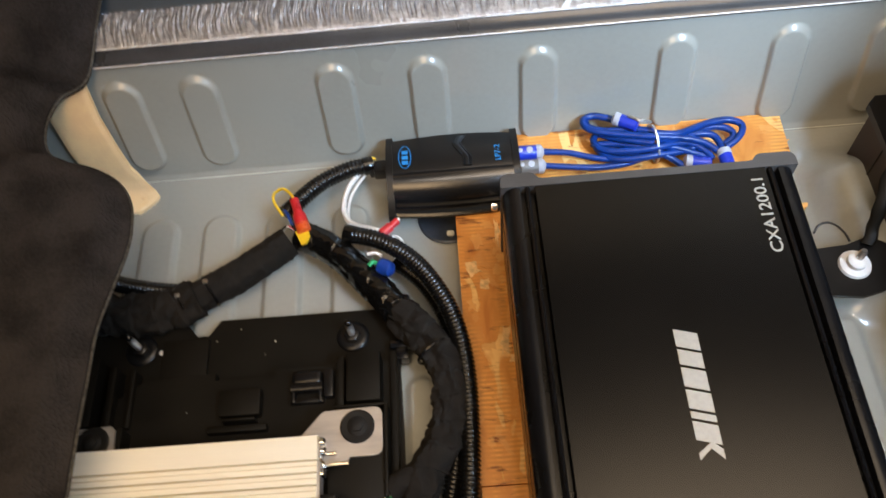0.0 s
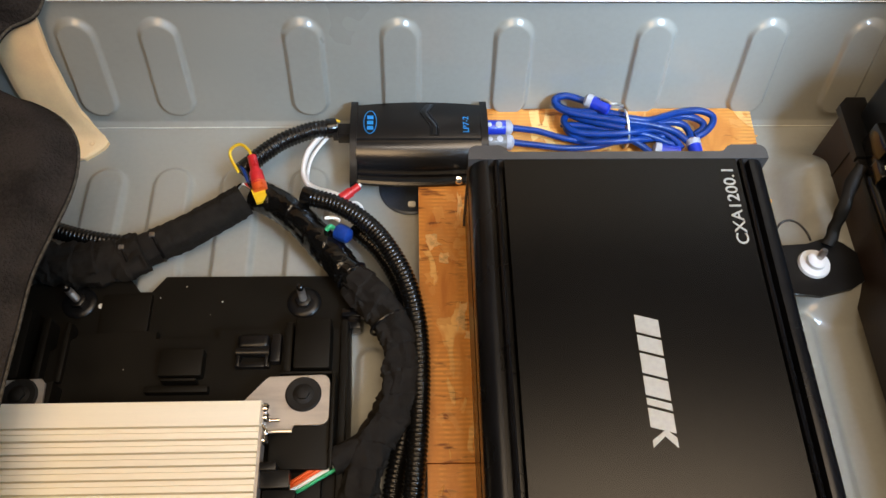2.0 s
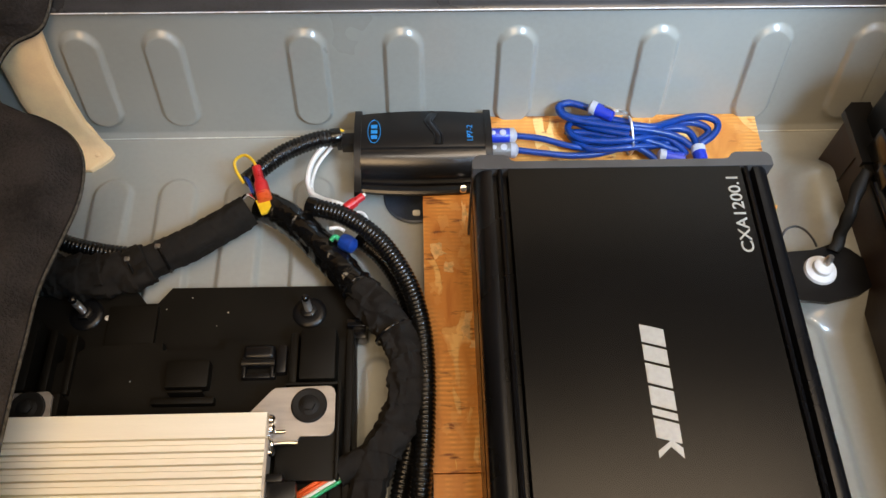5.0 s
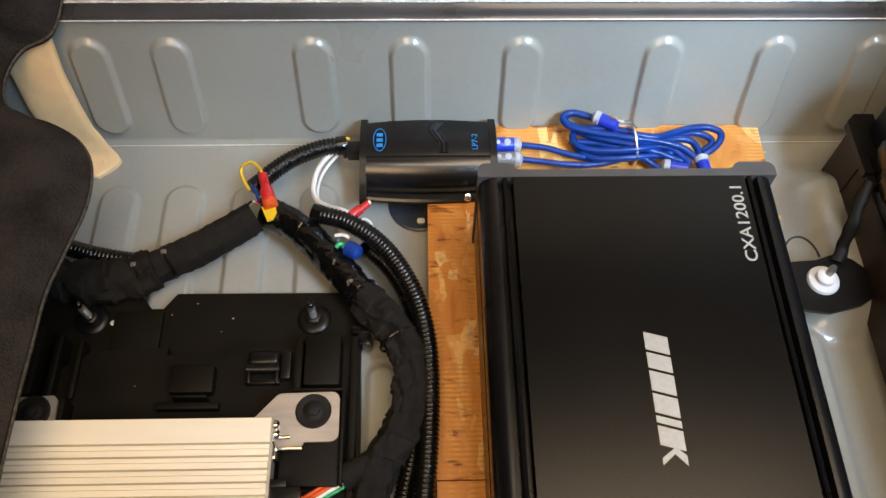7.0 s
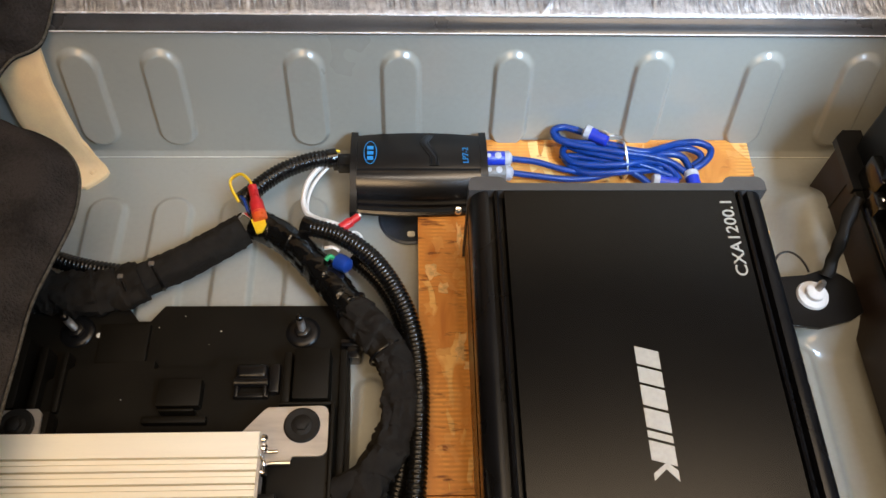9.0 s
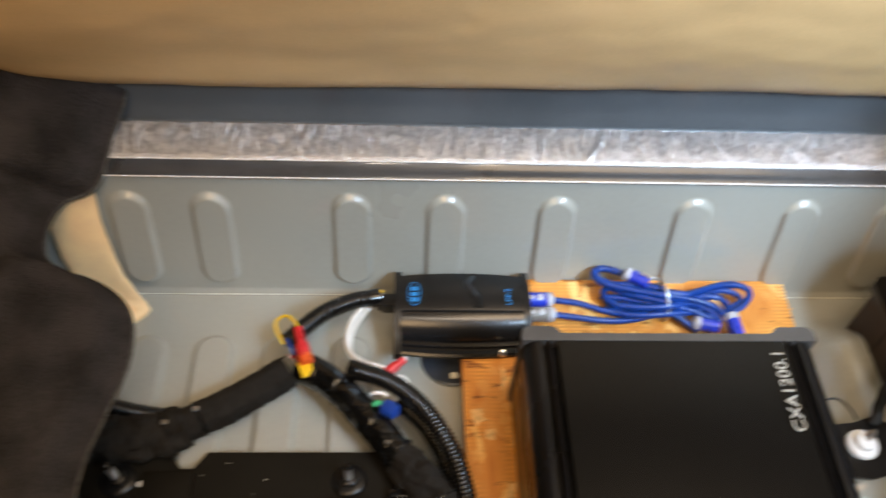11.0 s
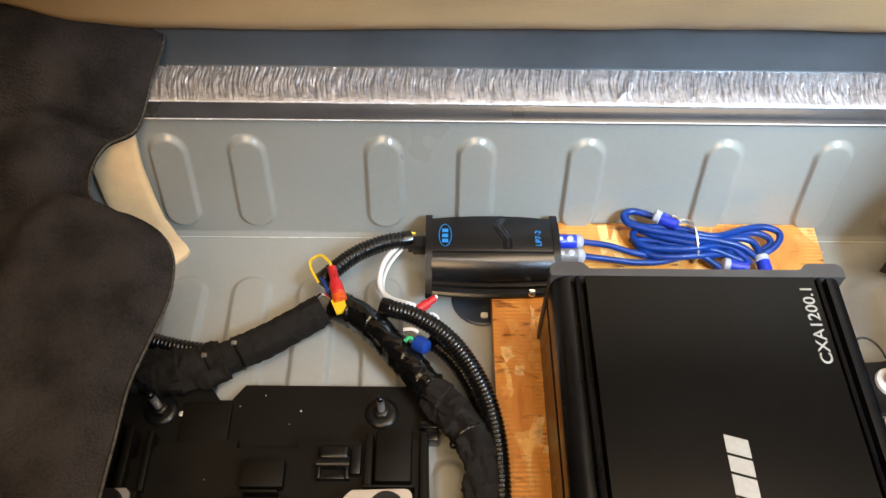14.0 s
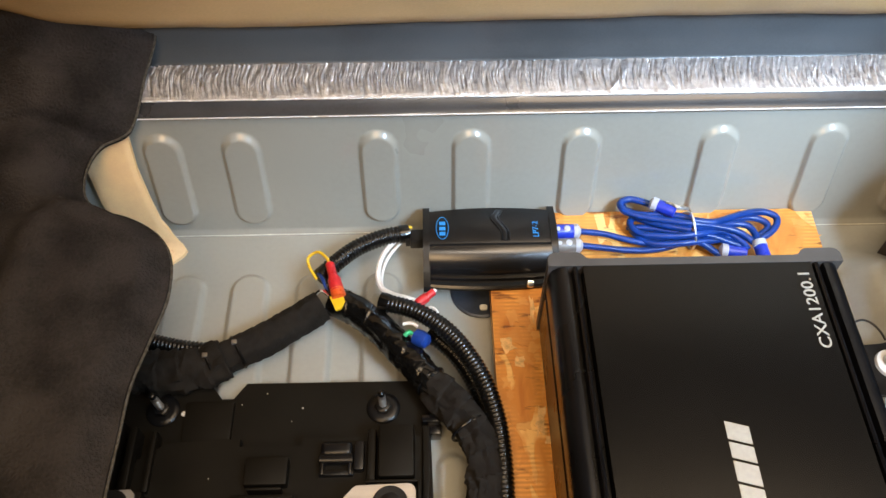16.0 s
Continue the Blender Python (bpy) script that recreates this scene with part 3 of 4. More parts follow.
def flake(parent, x, y, w, h, turn, lift, rng, material):
    pts = []
    for i in range(15):
        a = 2 * math.pi * i / 15 + rng.uniform(-0.15, 0.15)
        k = rng.uniform(0.42, 1.0)
        pts.append((w * k * math.copysign(abs(math.cos(a)) ** 0.6, math.cos(a)), h * k * math.copysign(abs(math.sin(a)) ** 0.6, math.sin(a))))
    m = Matrix.Translation((x, y, 0.018)) @ Matrix.Rotation(turn, 4, "Z")
    part("wood_flake", prism(pts, -0.0008, lift, 0, 1, m), material, parent)


def boards():
    a = board([(0.0115, 0.1575), (0.0085, 0.22), (0.0085, 0.375), (0.009, 0.4545), (0.2900, 0.4545), (0.2885, 0.405), (0.2780, 0.395), (0.2760, 0.1575)], "rough orange chipboard with torn splinters, on the boot floor")
    b = board([(0.0125, -0.22), (0.0125, 0.1565), (0.276, 0.1565), (0.276, -0.22)], "orange chipboard butted against the splintered one")
    rng = random.Random(4)
    for i in range(46):
        flake(a, rng.uniform(0.013, 0.050), rng.uniform(0.165, 0.375), rng.uniform(0.002, 0.007), rng.uniform(0.003, 0.012), rng.uniform(-0.7, 0.7), rng.uniform(0.0001, 0.0005), rng, FLAKE)
    for i in range(44):
        flake(a, rng.uniform(0.072, 0.284), rng.uniform(0.352, 0.449), rng.uniform(0.004, 0.014), rng.uniform(0.002, 0.006), rng.uniform(-0.5, 0.5), rng.uniform(0.0001, 0.0004), rng, FLAKE)
    for i in range(10):
        flake(b, rng.uniform(0.016, 0.046), rng.uniform(0.10, 0.150), rng.uniform(0.002, 0.006), rng.uniform(0.003, 0.009), rng.uniform(-0.7, 0.7), rng.uniform(0.0001, 0.0004), rng, FLAKE)
    for x, y, w, h, turn in ((0.0405, 0.360, 0.0028, 0.017, 0.0), (0.0190, 0.3260, 0.0070, 0.0090, 0.4), (0.0270, 0.3120, 0.0050, 0.0060, -0.2), (0.0390, 0.2640, 0.0045, 0.0150, -0.12), (0.0440, 0.2490, 0.0050, 0.0040, 0.2)):
        flake(a, x, y, w, h, turn, 0.0006, rng, PALE)


boards()


# ---- amplifier ----
def amplifier():
    t = thing("amplifier", (0.144, 0.16, 0.018), "large matt black car amplifier with ribbed side rails, on the board", "amplifier")
    y0, y1 = -0.015, 0.340
    top = 0.1065

    def along_y(name, profile, ya, yb, material, label="", bevel=0.0006, sharp=30):
        m = Matrix(((1, 0, 0, 0), (0, 0, -1, 0), (0, 1, 0, 0), (0, 0, 0, 1)))
        bm = prism(profile, -yb, -ya, bevel, 2, m)
        return part(name, bm, material, t, label, sharp)

    along_y("top_panel", [(0.0665, 0.03), (0.0665, top), (0.2255, top), (0.2255, 0.03)], y0, y1, AMP, bevel=0.0008)
    for k in (1, -1):
        def px(x):
            return x if k == 1 else 0.2905 - x
        prof = [(0.0660, 0.030), (0.0660, top - 0.009), (0.0625, top - 0.009), (0.0625, top - 0.0008), (0.0612, top + 0.0002), (0.0598, top - 0.0006), (0.0592, top - 0.008), (0.0560, top - 0.008),
                (0.0556, top - 0.0010), (0.0530, top - 0.0004), (0.0495, top - 0.0014), (0.0460, top - 0.0045), (0.0440, top - 0.009), (0.0434, top - 0.016), (0.0435, 0.078), (0.0455, 0.076),
                (0.0455, 0.072), (0.0435, 0.070), (0.0435, 0.030)]
        prof = [(px(x), z) for x, z in prof]
        along_y("side_rail", prof if k == 1 else prof[::-1], y0, y1, AMP_RAIL, "glossy black grooved side rail", 0.0003)
    along_y("base", [(0.0445, 0.0182), (0.0445, 0.0300), (0.2460, 0.0300), (0.2460, 0.0182)], y0, y1, AMP_RAIL)
    for ya, yb, s in ((y1, 0.3455, 1), (-0.0205, y0, -1)):
        e = yb if s == 1 else ya
        f = ya if s == 1 else yb
        def round_corner(cx, sx):
            return [(cx + sx * 0.0060 * math.cos(a), e + (-0.0005 + 0.0060 * math.sin(a)) * s) for a in [math.pi / 2 * i / 6 for i in range(7)]]

        out = [(0.0425, f - 0.0005 * s), *round_corner(0.0485, -1), (0.0635, e + 0.0055 * s), (0.0665, e + 0.0042 * s), (0.0695, e + 0.0006 * s), (0.0725, e), (0.2155, e), (0.2185, e + 0.0006 * s),
               (0.2215, e + 0.0042 * s), (0.2245, e + 0.0055 * s), *round_corner(0.2425, 1)[::-1], (0.2485, f - 0.0005 * s)]
        part("end_cap", prism(out if s == 1 else out[::-1], 0.0183, top + 0.0006, 0.0012, 2), AMP_CAP, t, "charcoal cast end cap with raised corners")
    up = Matrix.Translation((0.2215, 0.2715, top + 0.0003)) @ Matrix.Rotation(radians(90), 4, "Z")
    words("model_lettering", "CXA1200.1", up, 0.0082, PRINT, t, 0.0002, "silver model lettering", 1.12, 0.00008)
    # maker's mark as seven plain slanted blocks
    y = 0.1405
    lengths = (0.0075, 0.0115, 0.0042, 0.0118, 0.0125, 0.0100, 0.0115)
    for i, w in enumerate(lengths):
        a = 0.0020
        if i == 0:
            o = [(0.1392, y), (0.1468, y + 0.0065), (0.1535, y - 0.0005), (0.1535, y + 0.0055), (0.1478, y + 0.0105), (0.1392, y + 0.0042)]
            y += 0.0100
        else:
            o = [(0.1535, y - a), (0.1535, y + w - a), (0.1392, y + w + a), (0.1392, y + a)]
            y += w + 0.0018
        part("mark_block", prism(o, top + 0.0001, top + 0.0005, 0), PRINT, t, "plain silver block of the maker's mark")


amplifier()


# ---- line converter ----
def line_converter():
    t = thing("line_converter", (0.01, 0.41, 0.018), "small black audio converter box with curved front, on the board edge", "converter box")
    x0, x1 = -0.0405, 0.0595
    turn = Matrix(((0, 0, 1, 0), (1, 0, 0, 0), (0, 1, 0, 0), (0, 0, 0, 1)))
    back = [(0.4470, 0.0185), (0.4475, 0.0290), (0.4450, 0.0345), (0.4380, 0.0370), (0.4250, 0.0381), (0.4130, 0.0378), (0.4102, 0.0368), (0.4092, 0.0352), (0.4092, 0.0185)]
    front = [(0.4092, 0.0190), (0.4092, 0.0360), (0.4082, 0.0369), (0.4060, 0.0366), (0.4030, 0.0354), (0.3995, 0.0333), (0.3962, 0.0303), (0.3936, 0.0268), (0.3918, 0.0236), (0.3912, 0.0220), (0.3912, 0.0190)]
    foot = [(0.3925, 0.0185), (0.3925, 0.0214), (0.3905, 0.0220), (0.3880, 0.0214), (0.3868, 0.0198), (0.3852, 0.0198), (0.3842, 0.0216), (0.3810, 0.0220), (0.3792, 0.0208), (0.3790, 0.0185)]

    def swell(name, prof, material, label=""):
        verts, faces, k = [], [], len(prof)
        for i in range(15):
            f = 2 * i / 14 - 1
            bulge = 1 - f * f
            for y, z in prof:
                verts.append((x0 + (x1 - x0) * i / 14, 0.416 + (y - 0.416) * (1 + 0.085 * bulge), 0.0185 + (z - 0.0185) * (1 + 0.05 * bulge)))
        for i in range(14):
            for q in range(k):
                faces.append((i * k + q, i * k + (q + 1) % k, (i + 1) * k + (q + 1) % k, (i + 1) * k + q))
        raw(name, verts, faces, material, t, label, sharp=32)

    swell("shell", back, BLACK)
    swell("front_panel", front, FRONT, "satin black curved front")
    swell("foot_rail", foot, BLACK_GLOSS, "glossy black grooved foot rail")
    for xa, xb in ((-0.0455, -0.0400), (0.0590, 0.0645)):
        cap = [(0.4515, 0.0184), (0.4520, 0.0305), (0.4500, 0.0330), (0.4440, 0.0345), (0.4370, 0.0378), (0.4250, 0.0392), (0.4110, 0.0386), (0.4040, 0.0362), (0.3970, 0.0300), (0.3890, 0.0262), (0.3770, 0.0240), (0.3760, 0.0184)]
        part("end_cap", prism(cap[::-1], xa, xb, 0.0008, 2, turn), BLACK, t, "black moulded end cap")
    zig = ((0.0185, 0.4440), (0.0150, 0.4370), (0.0142, 0.4340), (0.0190, 0.4250), (0.0218, 0.4200), (0.0214, 0.4115))
    for off, r in ((0.0, 0.0024), (-0.0031, 0.0009), (0.0031, 0.0009)):
        w = [(x + off, y, 0.0390 - 14.0 * max(0, y - 0.430) ** 2 - 4.0 * max(0, 0.425 - y) ** 2) for x, y in zig]
        part("wave_ridge", tube(w, r, 0.0015, 10, None, 0.45 if off == 0 else 1.0), BLACK_GLOSS, t, "raised zigzag ridge")
    ring = [(-0.0295 + 0.0050 * math.cos(a), 0.4245 + 0.0112 * math.sin(a), 0.0391) for a in [i * math.pi / 12 for i in range(25)]]
    part("badge_ring", tube(ring, 0.00035, 0.001, 6), PRINT_BLUE, t, "blue oval badge outline")
    for k in range(3):
        part("badge_bar", box(-0.0320, -0.0270, 0.4172 + 0.0052 * k, 0.4206 + 0.0052 * k, 0.0388, 0.0393, 0), PRINT_BLUE, t, "plain blue badge bar")
    up = Matrix.Translation((0.0490, 0.4140, 0.0389)) @ Matrix.Rotation(radians(90), 4, "Z")
    words("model_lettering", "LP7-2", up, 0.0048, PRINT_BLUE, t, 0.0002, "blue model lettering", 1.05)
    part("gain_knob", lathe([(0.0032, 0), (0.0034, 0.0035), (0.0026, 0.0048), (0.001, 0.005)], (0.0400, 0.3800, 0.0215), (0.1, -0.5, 0.85), 18), CHROME, t, "shiny metal screw")
    part("plug_wire", tube([(-0.0545, 0.4315, 0.031), (-0.0580, 0.4320, 0.0315), (-0.062, 0.4315, 0.030)], 0.0011, 0.001, 8), YELLOW, t, "short yellow wire")
    part("socket", merge(box(-0.0560, -0.0445, 0.4180, 0.4290, 0.0200, 0.0320, 0.0008), box(-0.0600, -0.0555, 0.4195, 0.4275, 0.0210, 0.0300, 0.0006)), BLACK, t, "black wire plug")
    return t


line_converter()


# ---- corrugated tubes and taped harnesses ----
def loom(pts, r, label):
    t = thing("corrugated_tube", pts[0], label, "cable tube", "corrugated tubes")
    part("tube", tube(pts, r, 0.0008, 16, corrugated), LOOM, t, sharp=80)
    for k in (0, -1):
        a, b = Vector(pts[k]), Vector(pts[1 if k == 0 else -2])
        d = (b - a).normalized()
        part("tape_band", tube([a - d * 0.001, a + d * 0.003, a + d * 0.007], r * 1.10, 0.001, 18, wrapped(r * 900 + k, 0.05)), TAPE, t, "shiny black tape band")
    return t


loom([(-0.0585, 0.4285, 0.027), (-0.077, 0.4240, 0.029), (-0.099, 0.4130, 0.030), (-0.115, 0.3985, 0.031), (-0.127, 0.3835, 0.032)], 0.0068, "short black corrugated tube leaving the converter box")
loom([(-0.330, 0.352, 0.022), (-0.285, 0.3435, 0.021), (-0.250, 0.3330, 0.019), (-0.218, 0.3270, 0.018), (-0.186, 0.3260, 0.016)], 0.0065, "black corrugated tube running under the felt lining")
loom([(-0.078, 0.3570, 0.036), (-0.050, 0.3465, 0.037), (-0.024, 0.3255, 0.036), (-0.004, 0.2930, 0.034), (0.0055, 0.2610, 0.031), (0.0085, 0.2270, 0.0275), (0.0070, 0.179, 0.0265), (0.002, 0.120, 0.0265), (-0.004, 0.04, 0.0265), (-0.004, -0.05, 0.026)], 0.0068, "long black corrugated tube curving beside the board")
loom([(-0.040, 0.3380, 0.019), (-0.019, 0.3170, 0.015), (-0.0040, 0.2880, 0.0115), (0.0008, 0.2520, 0.0097), (0.0010, 0.2110, 0.0097), (-0.0042, 0.175, 0.0096), (-0.0125, 0.120, 0.0095), (-0.016, -0.02, 0.0095)], 0.0066, "black corrugated tube lying on the boot floor")


def harness():
    t = thing("wire_harness", (-0.10, 0.33, 0.0), "thick black taped wire harness across the boot floor", "wire harness")
    part("cloth_sleeve", tube([(-0.340, 0.330, 0.018), (-0.300, 0.318, 0.016), (-0.268, 0.3120, 0.016), (-0.237, 0.3080, 0.017), (-0.212, 0.3120, 0.018), (-0.197, 0.3190, 0.019)], 0.0152, 0.0011, 44, wrapped(3, 0.38, k=0.65), 0.85), CLOTH, t, "creased matt black cloth tape")
    part("cloth_sleeve", tube([(-0.207, 0.3140, 0.018), (-0.189, 0.3240, 0.019), (-0.169, 0.3350, 0.020), (-0.145, 0.3500, 0.022), (-0.1265, 0.3625, 0.024)], 0.0122, 0.0011, 44, wrapped(9, 0.16)), CLOTH, t, "creased matt black cloth tape")
    part("vinyl_wrap", tube([(-0.117, 0.3640, 0.028), (-0.104, 0.3570, 0.029), (-0.087, 0.3450, 0.028), (-0.069, 0.3270, 0.027), (-0.052, 0.3070, 0.026), (-0.0355, 0.2870, 0.024)], 0.0112, 0.0010, 40, wrapped(17, 0.16, 0.014, 0.7)), TAPE, t, "shiny black vinyl tape with bright creases")
    part("cloth_sleeve", tube([(-0.040, 0.2900, 0.024), (-0.0330, 0.2815, 0.025), (-0.0190, 0.2660, 0.026), (-0.0075, 0.2450, 0.026), (-0.0045, 0.2210, 0.026), (-0.0115, 0.189, 0.025), (-0.0245, 0.168, 0.024), (-0.032, 0.135, 0.020), (-0.036, 0.08, 0.018), (-0.036, -0.04, 0.018)], 0.0118, 0.0011, 44, wrapped(29, 0.36, k=0.62)), CLOTH, t, "creased matt black cloth tape")
    part("cloth_sleeve", tube([(-0.0190, 0.176, 0.024), (-0.028, 0.1680, 0.027), (-0.0380, 0.1620, 0.029), (-0.0500, 0.1560, 0.030)], 0.0085, 0.0016, 22, wrapped(41, 0.22)), CLOTH, t, "branch of the harness in matt cloth tape")
    for x, y, z, dx, dy, r in ((-0.2085, 0.3135, 0.018, 0.9, 0.45, 0.0150), (-0.1880, 0.3245, 0.019, 0.87, 0.5, 0.0132), (-0.0130, 0.2560, 0.026, 0.5, -0.87, 0.0148), (-0.0415, 0.2945, 0.024, 0.65, -0.75, 0.0125)):
        d = Vector((dx, dy, 0)).normalized()
        s = Vector((-d.y, d.x, 0))
        ring = [Vector((x, y, z)) + s * (r * math.cos(a)) + Vector((0, 0, r * 0.92 * math.sin(a))) for a in [2 * math.pi * i / 16 for i in range(17)]]
        tie = part("cable_tie", tube(ring, 0.0012, 0.002, 8), BLACK_GLOSS, t, "black cable tie")
        head = Vector((x, y, z)) + Vector((0, 0, r * 0.92)) + s * 0.002
        # steel on the two left heads stands in for their glint
        part("tie_head", merge(box(head.x - 0.0020, head.x + 0.0020, head.y - 0.0017, head.y + 0.0017, head.z - 0.001, head.z + 0.0022, 0.0006)), STEEL if x < -0.1 else BLACK_GLOSS, tie)
    # loose wires at the joint and at the branch
    part("yellow_wire", tube([(-0.1300, 0.3800, 0.034), (-0.1360, 0.3900, 0.038), (-0.1365, 0.3965, 0.041), (-0.1290, 0.3995, 0.044), (-0.1215, 0.3930, 0.0445), (-0.1190, 0.3860, 0.0445)], 0.0012, 0.0015, 10), YELLOW, t, "thin yellow wire loop")
    part("blue_wire", tube([(-0.1285, 0.3840, 0.036), (-0.1250, 0.3780, 0.038), (-0.1215, 0.3700, 0.036), (-0.118, 0.3620, 0.032)], 0.0014, 0.0015, 10), BLUE_NUT, t, "thin blue wire")
    for k, m in enumerate((BLACK_GLOSS, WHITE, RED, BLACK_GLOSS, BLACK_GLOSS)):
        part("thin_wire", tube([(-0.1330 + 0.003 * k, 0.3660 + 0.0035 * k, 0.029), (-0.1260 + 0.0020 * k, 0.3680 - 0.001 * k, 0.036 + 0.001 * k), (-0.1150 + 0.001 * k, 0.3620, 0.030)], 0.0008, 0.0015, 8), m, t)
    crimp = part("crimp_connector", lathe([(0.0024, 0), (0.0036, 0.001), (0.0036, 0.0125), (0.0052, 0.0155), (0.0055, 0.0260), (0.0045, 0.0275)], (-0.1195, 0.3895, 0.043), (0.28, -0.95, -0.10), 20), RED, t, "red insulated crimp connector")
    part("crimp_mouth", lathe([(0.0050, 0), (0.0056, 0.0005), (0.0057, 0.0080), (0.0045, 0.0085)], (-0.1128, 0.3668, 0.0405), (0.30, -0.95, -0.12), 20), ORANGE, crimp, "orange-red mouth")
    part("yellow_tab", prism([(-0.1180, 0.3600), (-0.1035, 0.3600), (-0.1085, 0.3490), (-0.1125, 0.3475)], 0.0385, 0.0405, 0.0006), YELLOW, crimp, "yellow tape end")
    crimp2 = part("crimp_connector", lathe([(0.0030, 0), (0.0040, 0.001), (0.0040, 0.0100), (0.0030, 0.0105), (0.0030, 0.0175), (0.0020, 0.018)], (-0.0510, 0.3550, 0.034), (0.74, 0.62, 0.02), 18), RED, t, "red insulated crimp connector")
    part("wire_end", tube([(-0.0385, 0.3660, 0.0343), (-0.0360, 0.3680, 0.0345)], 0.0016, 0.001, 10), WHITE, crimp2)
    part("white_wire", tube([(-0.054, 0.4320, 0.025), (-0.0655, 0.4270, 0.024), (-0.0785, 0.4100, 0.023), (-0.0825, 0.3920, 0.022), (-0.0790, 0.3780, 0.023), (-0.0700, 0.3690, 0.027), (-0.0600, 0.3620, 0.033), (-0.049, 0.3570, 0.034)], 0.0022, 0.002, 12), WHITE, t, "white wire pair from the converter box")
    part("white_wire", tube([(-0.054, 0.4300, 0.022), (-0.0635, 0.4255, 0.020), (-0.0760, 0.4085, 0.017), (-0.0800, 0.3905, 0.016), (-0.0770, 0.3765, 0.018), (-0.0690, 0.3670, 0.022), (-0.058, 0.359, 0.028)], 0.0014, 0.002, 12), WHITE, t, "white wire pair from the converter box")
    part("white_wire", tube([(-0.0480, 0.3520, 0.030), (-0.0400, 0.3535, 0.032), (-0.0350, 0.3500, 0.031), (-0.0345, 0.3450, 0.028)], 0.0011, 0.0015, 10), WHITE, t, "thin white wire loop")
    nut = part("wire_nut", lathe([(0.0030, 0), (0.0062, 0.0012), (0.0066, 0.0060), (0.0056, 0.0110), (0.0030, 0.0130)], (-0.0525, 0.3270, 0.0345), (0.80, -0.55, 0.2), 12), BLUE_NUT, t, "blue twist-on wire connector")
    part("white_stub", tube([(-0.0610, 0.3345, 0.0400), (-0.0545, 0.3340, 0.0415), (-0.0500, 0.3315, 0.0410)], 0.0014, 0.001, 10), WHITE, nut)
    part("green_stub", tube([(-0.0600, 0.3250, 0.0385), (-0.0570, 0.3275, 0.0400), (-0.0545, 0.3270, 0.038)], 0.0018, 0.001, 10), GREEN, nut)
    for k, m in enumerate((ORANGE, ORANGE, WHITE, GREEN)):
        dx, dy = 0.0012 * k, -0.0021 * k
        part("branch_wire", tube([(-0.0470 + dx, 0.1590 + dy, 0.031), (-0.0590 + dx, 0.1520 + dy, 0.032), (-0.0730 + dx, 0.1440 + dy, 0.031), (-0.0850, 0.139 + dy, 0.026)], 0.0013, 0.002, 10), m, t)
    return t


harness()


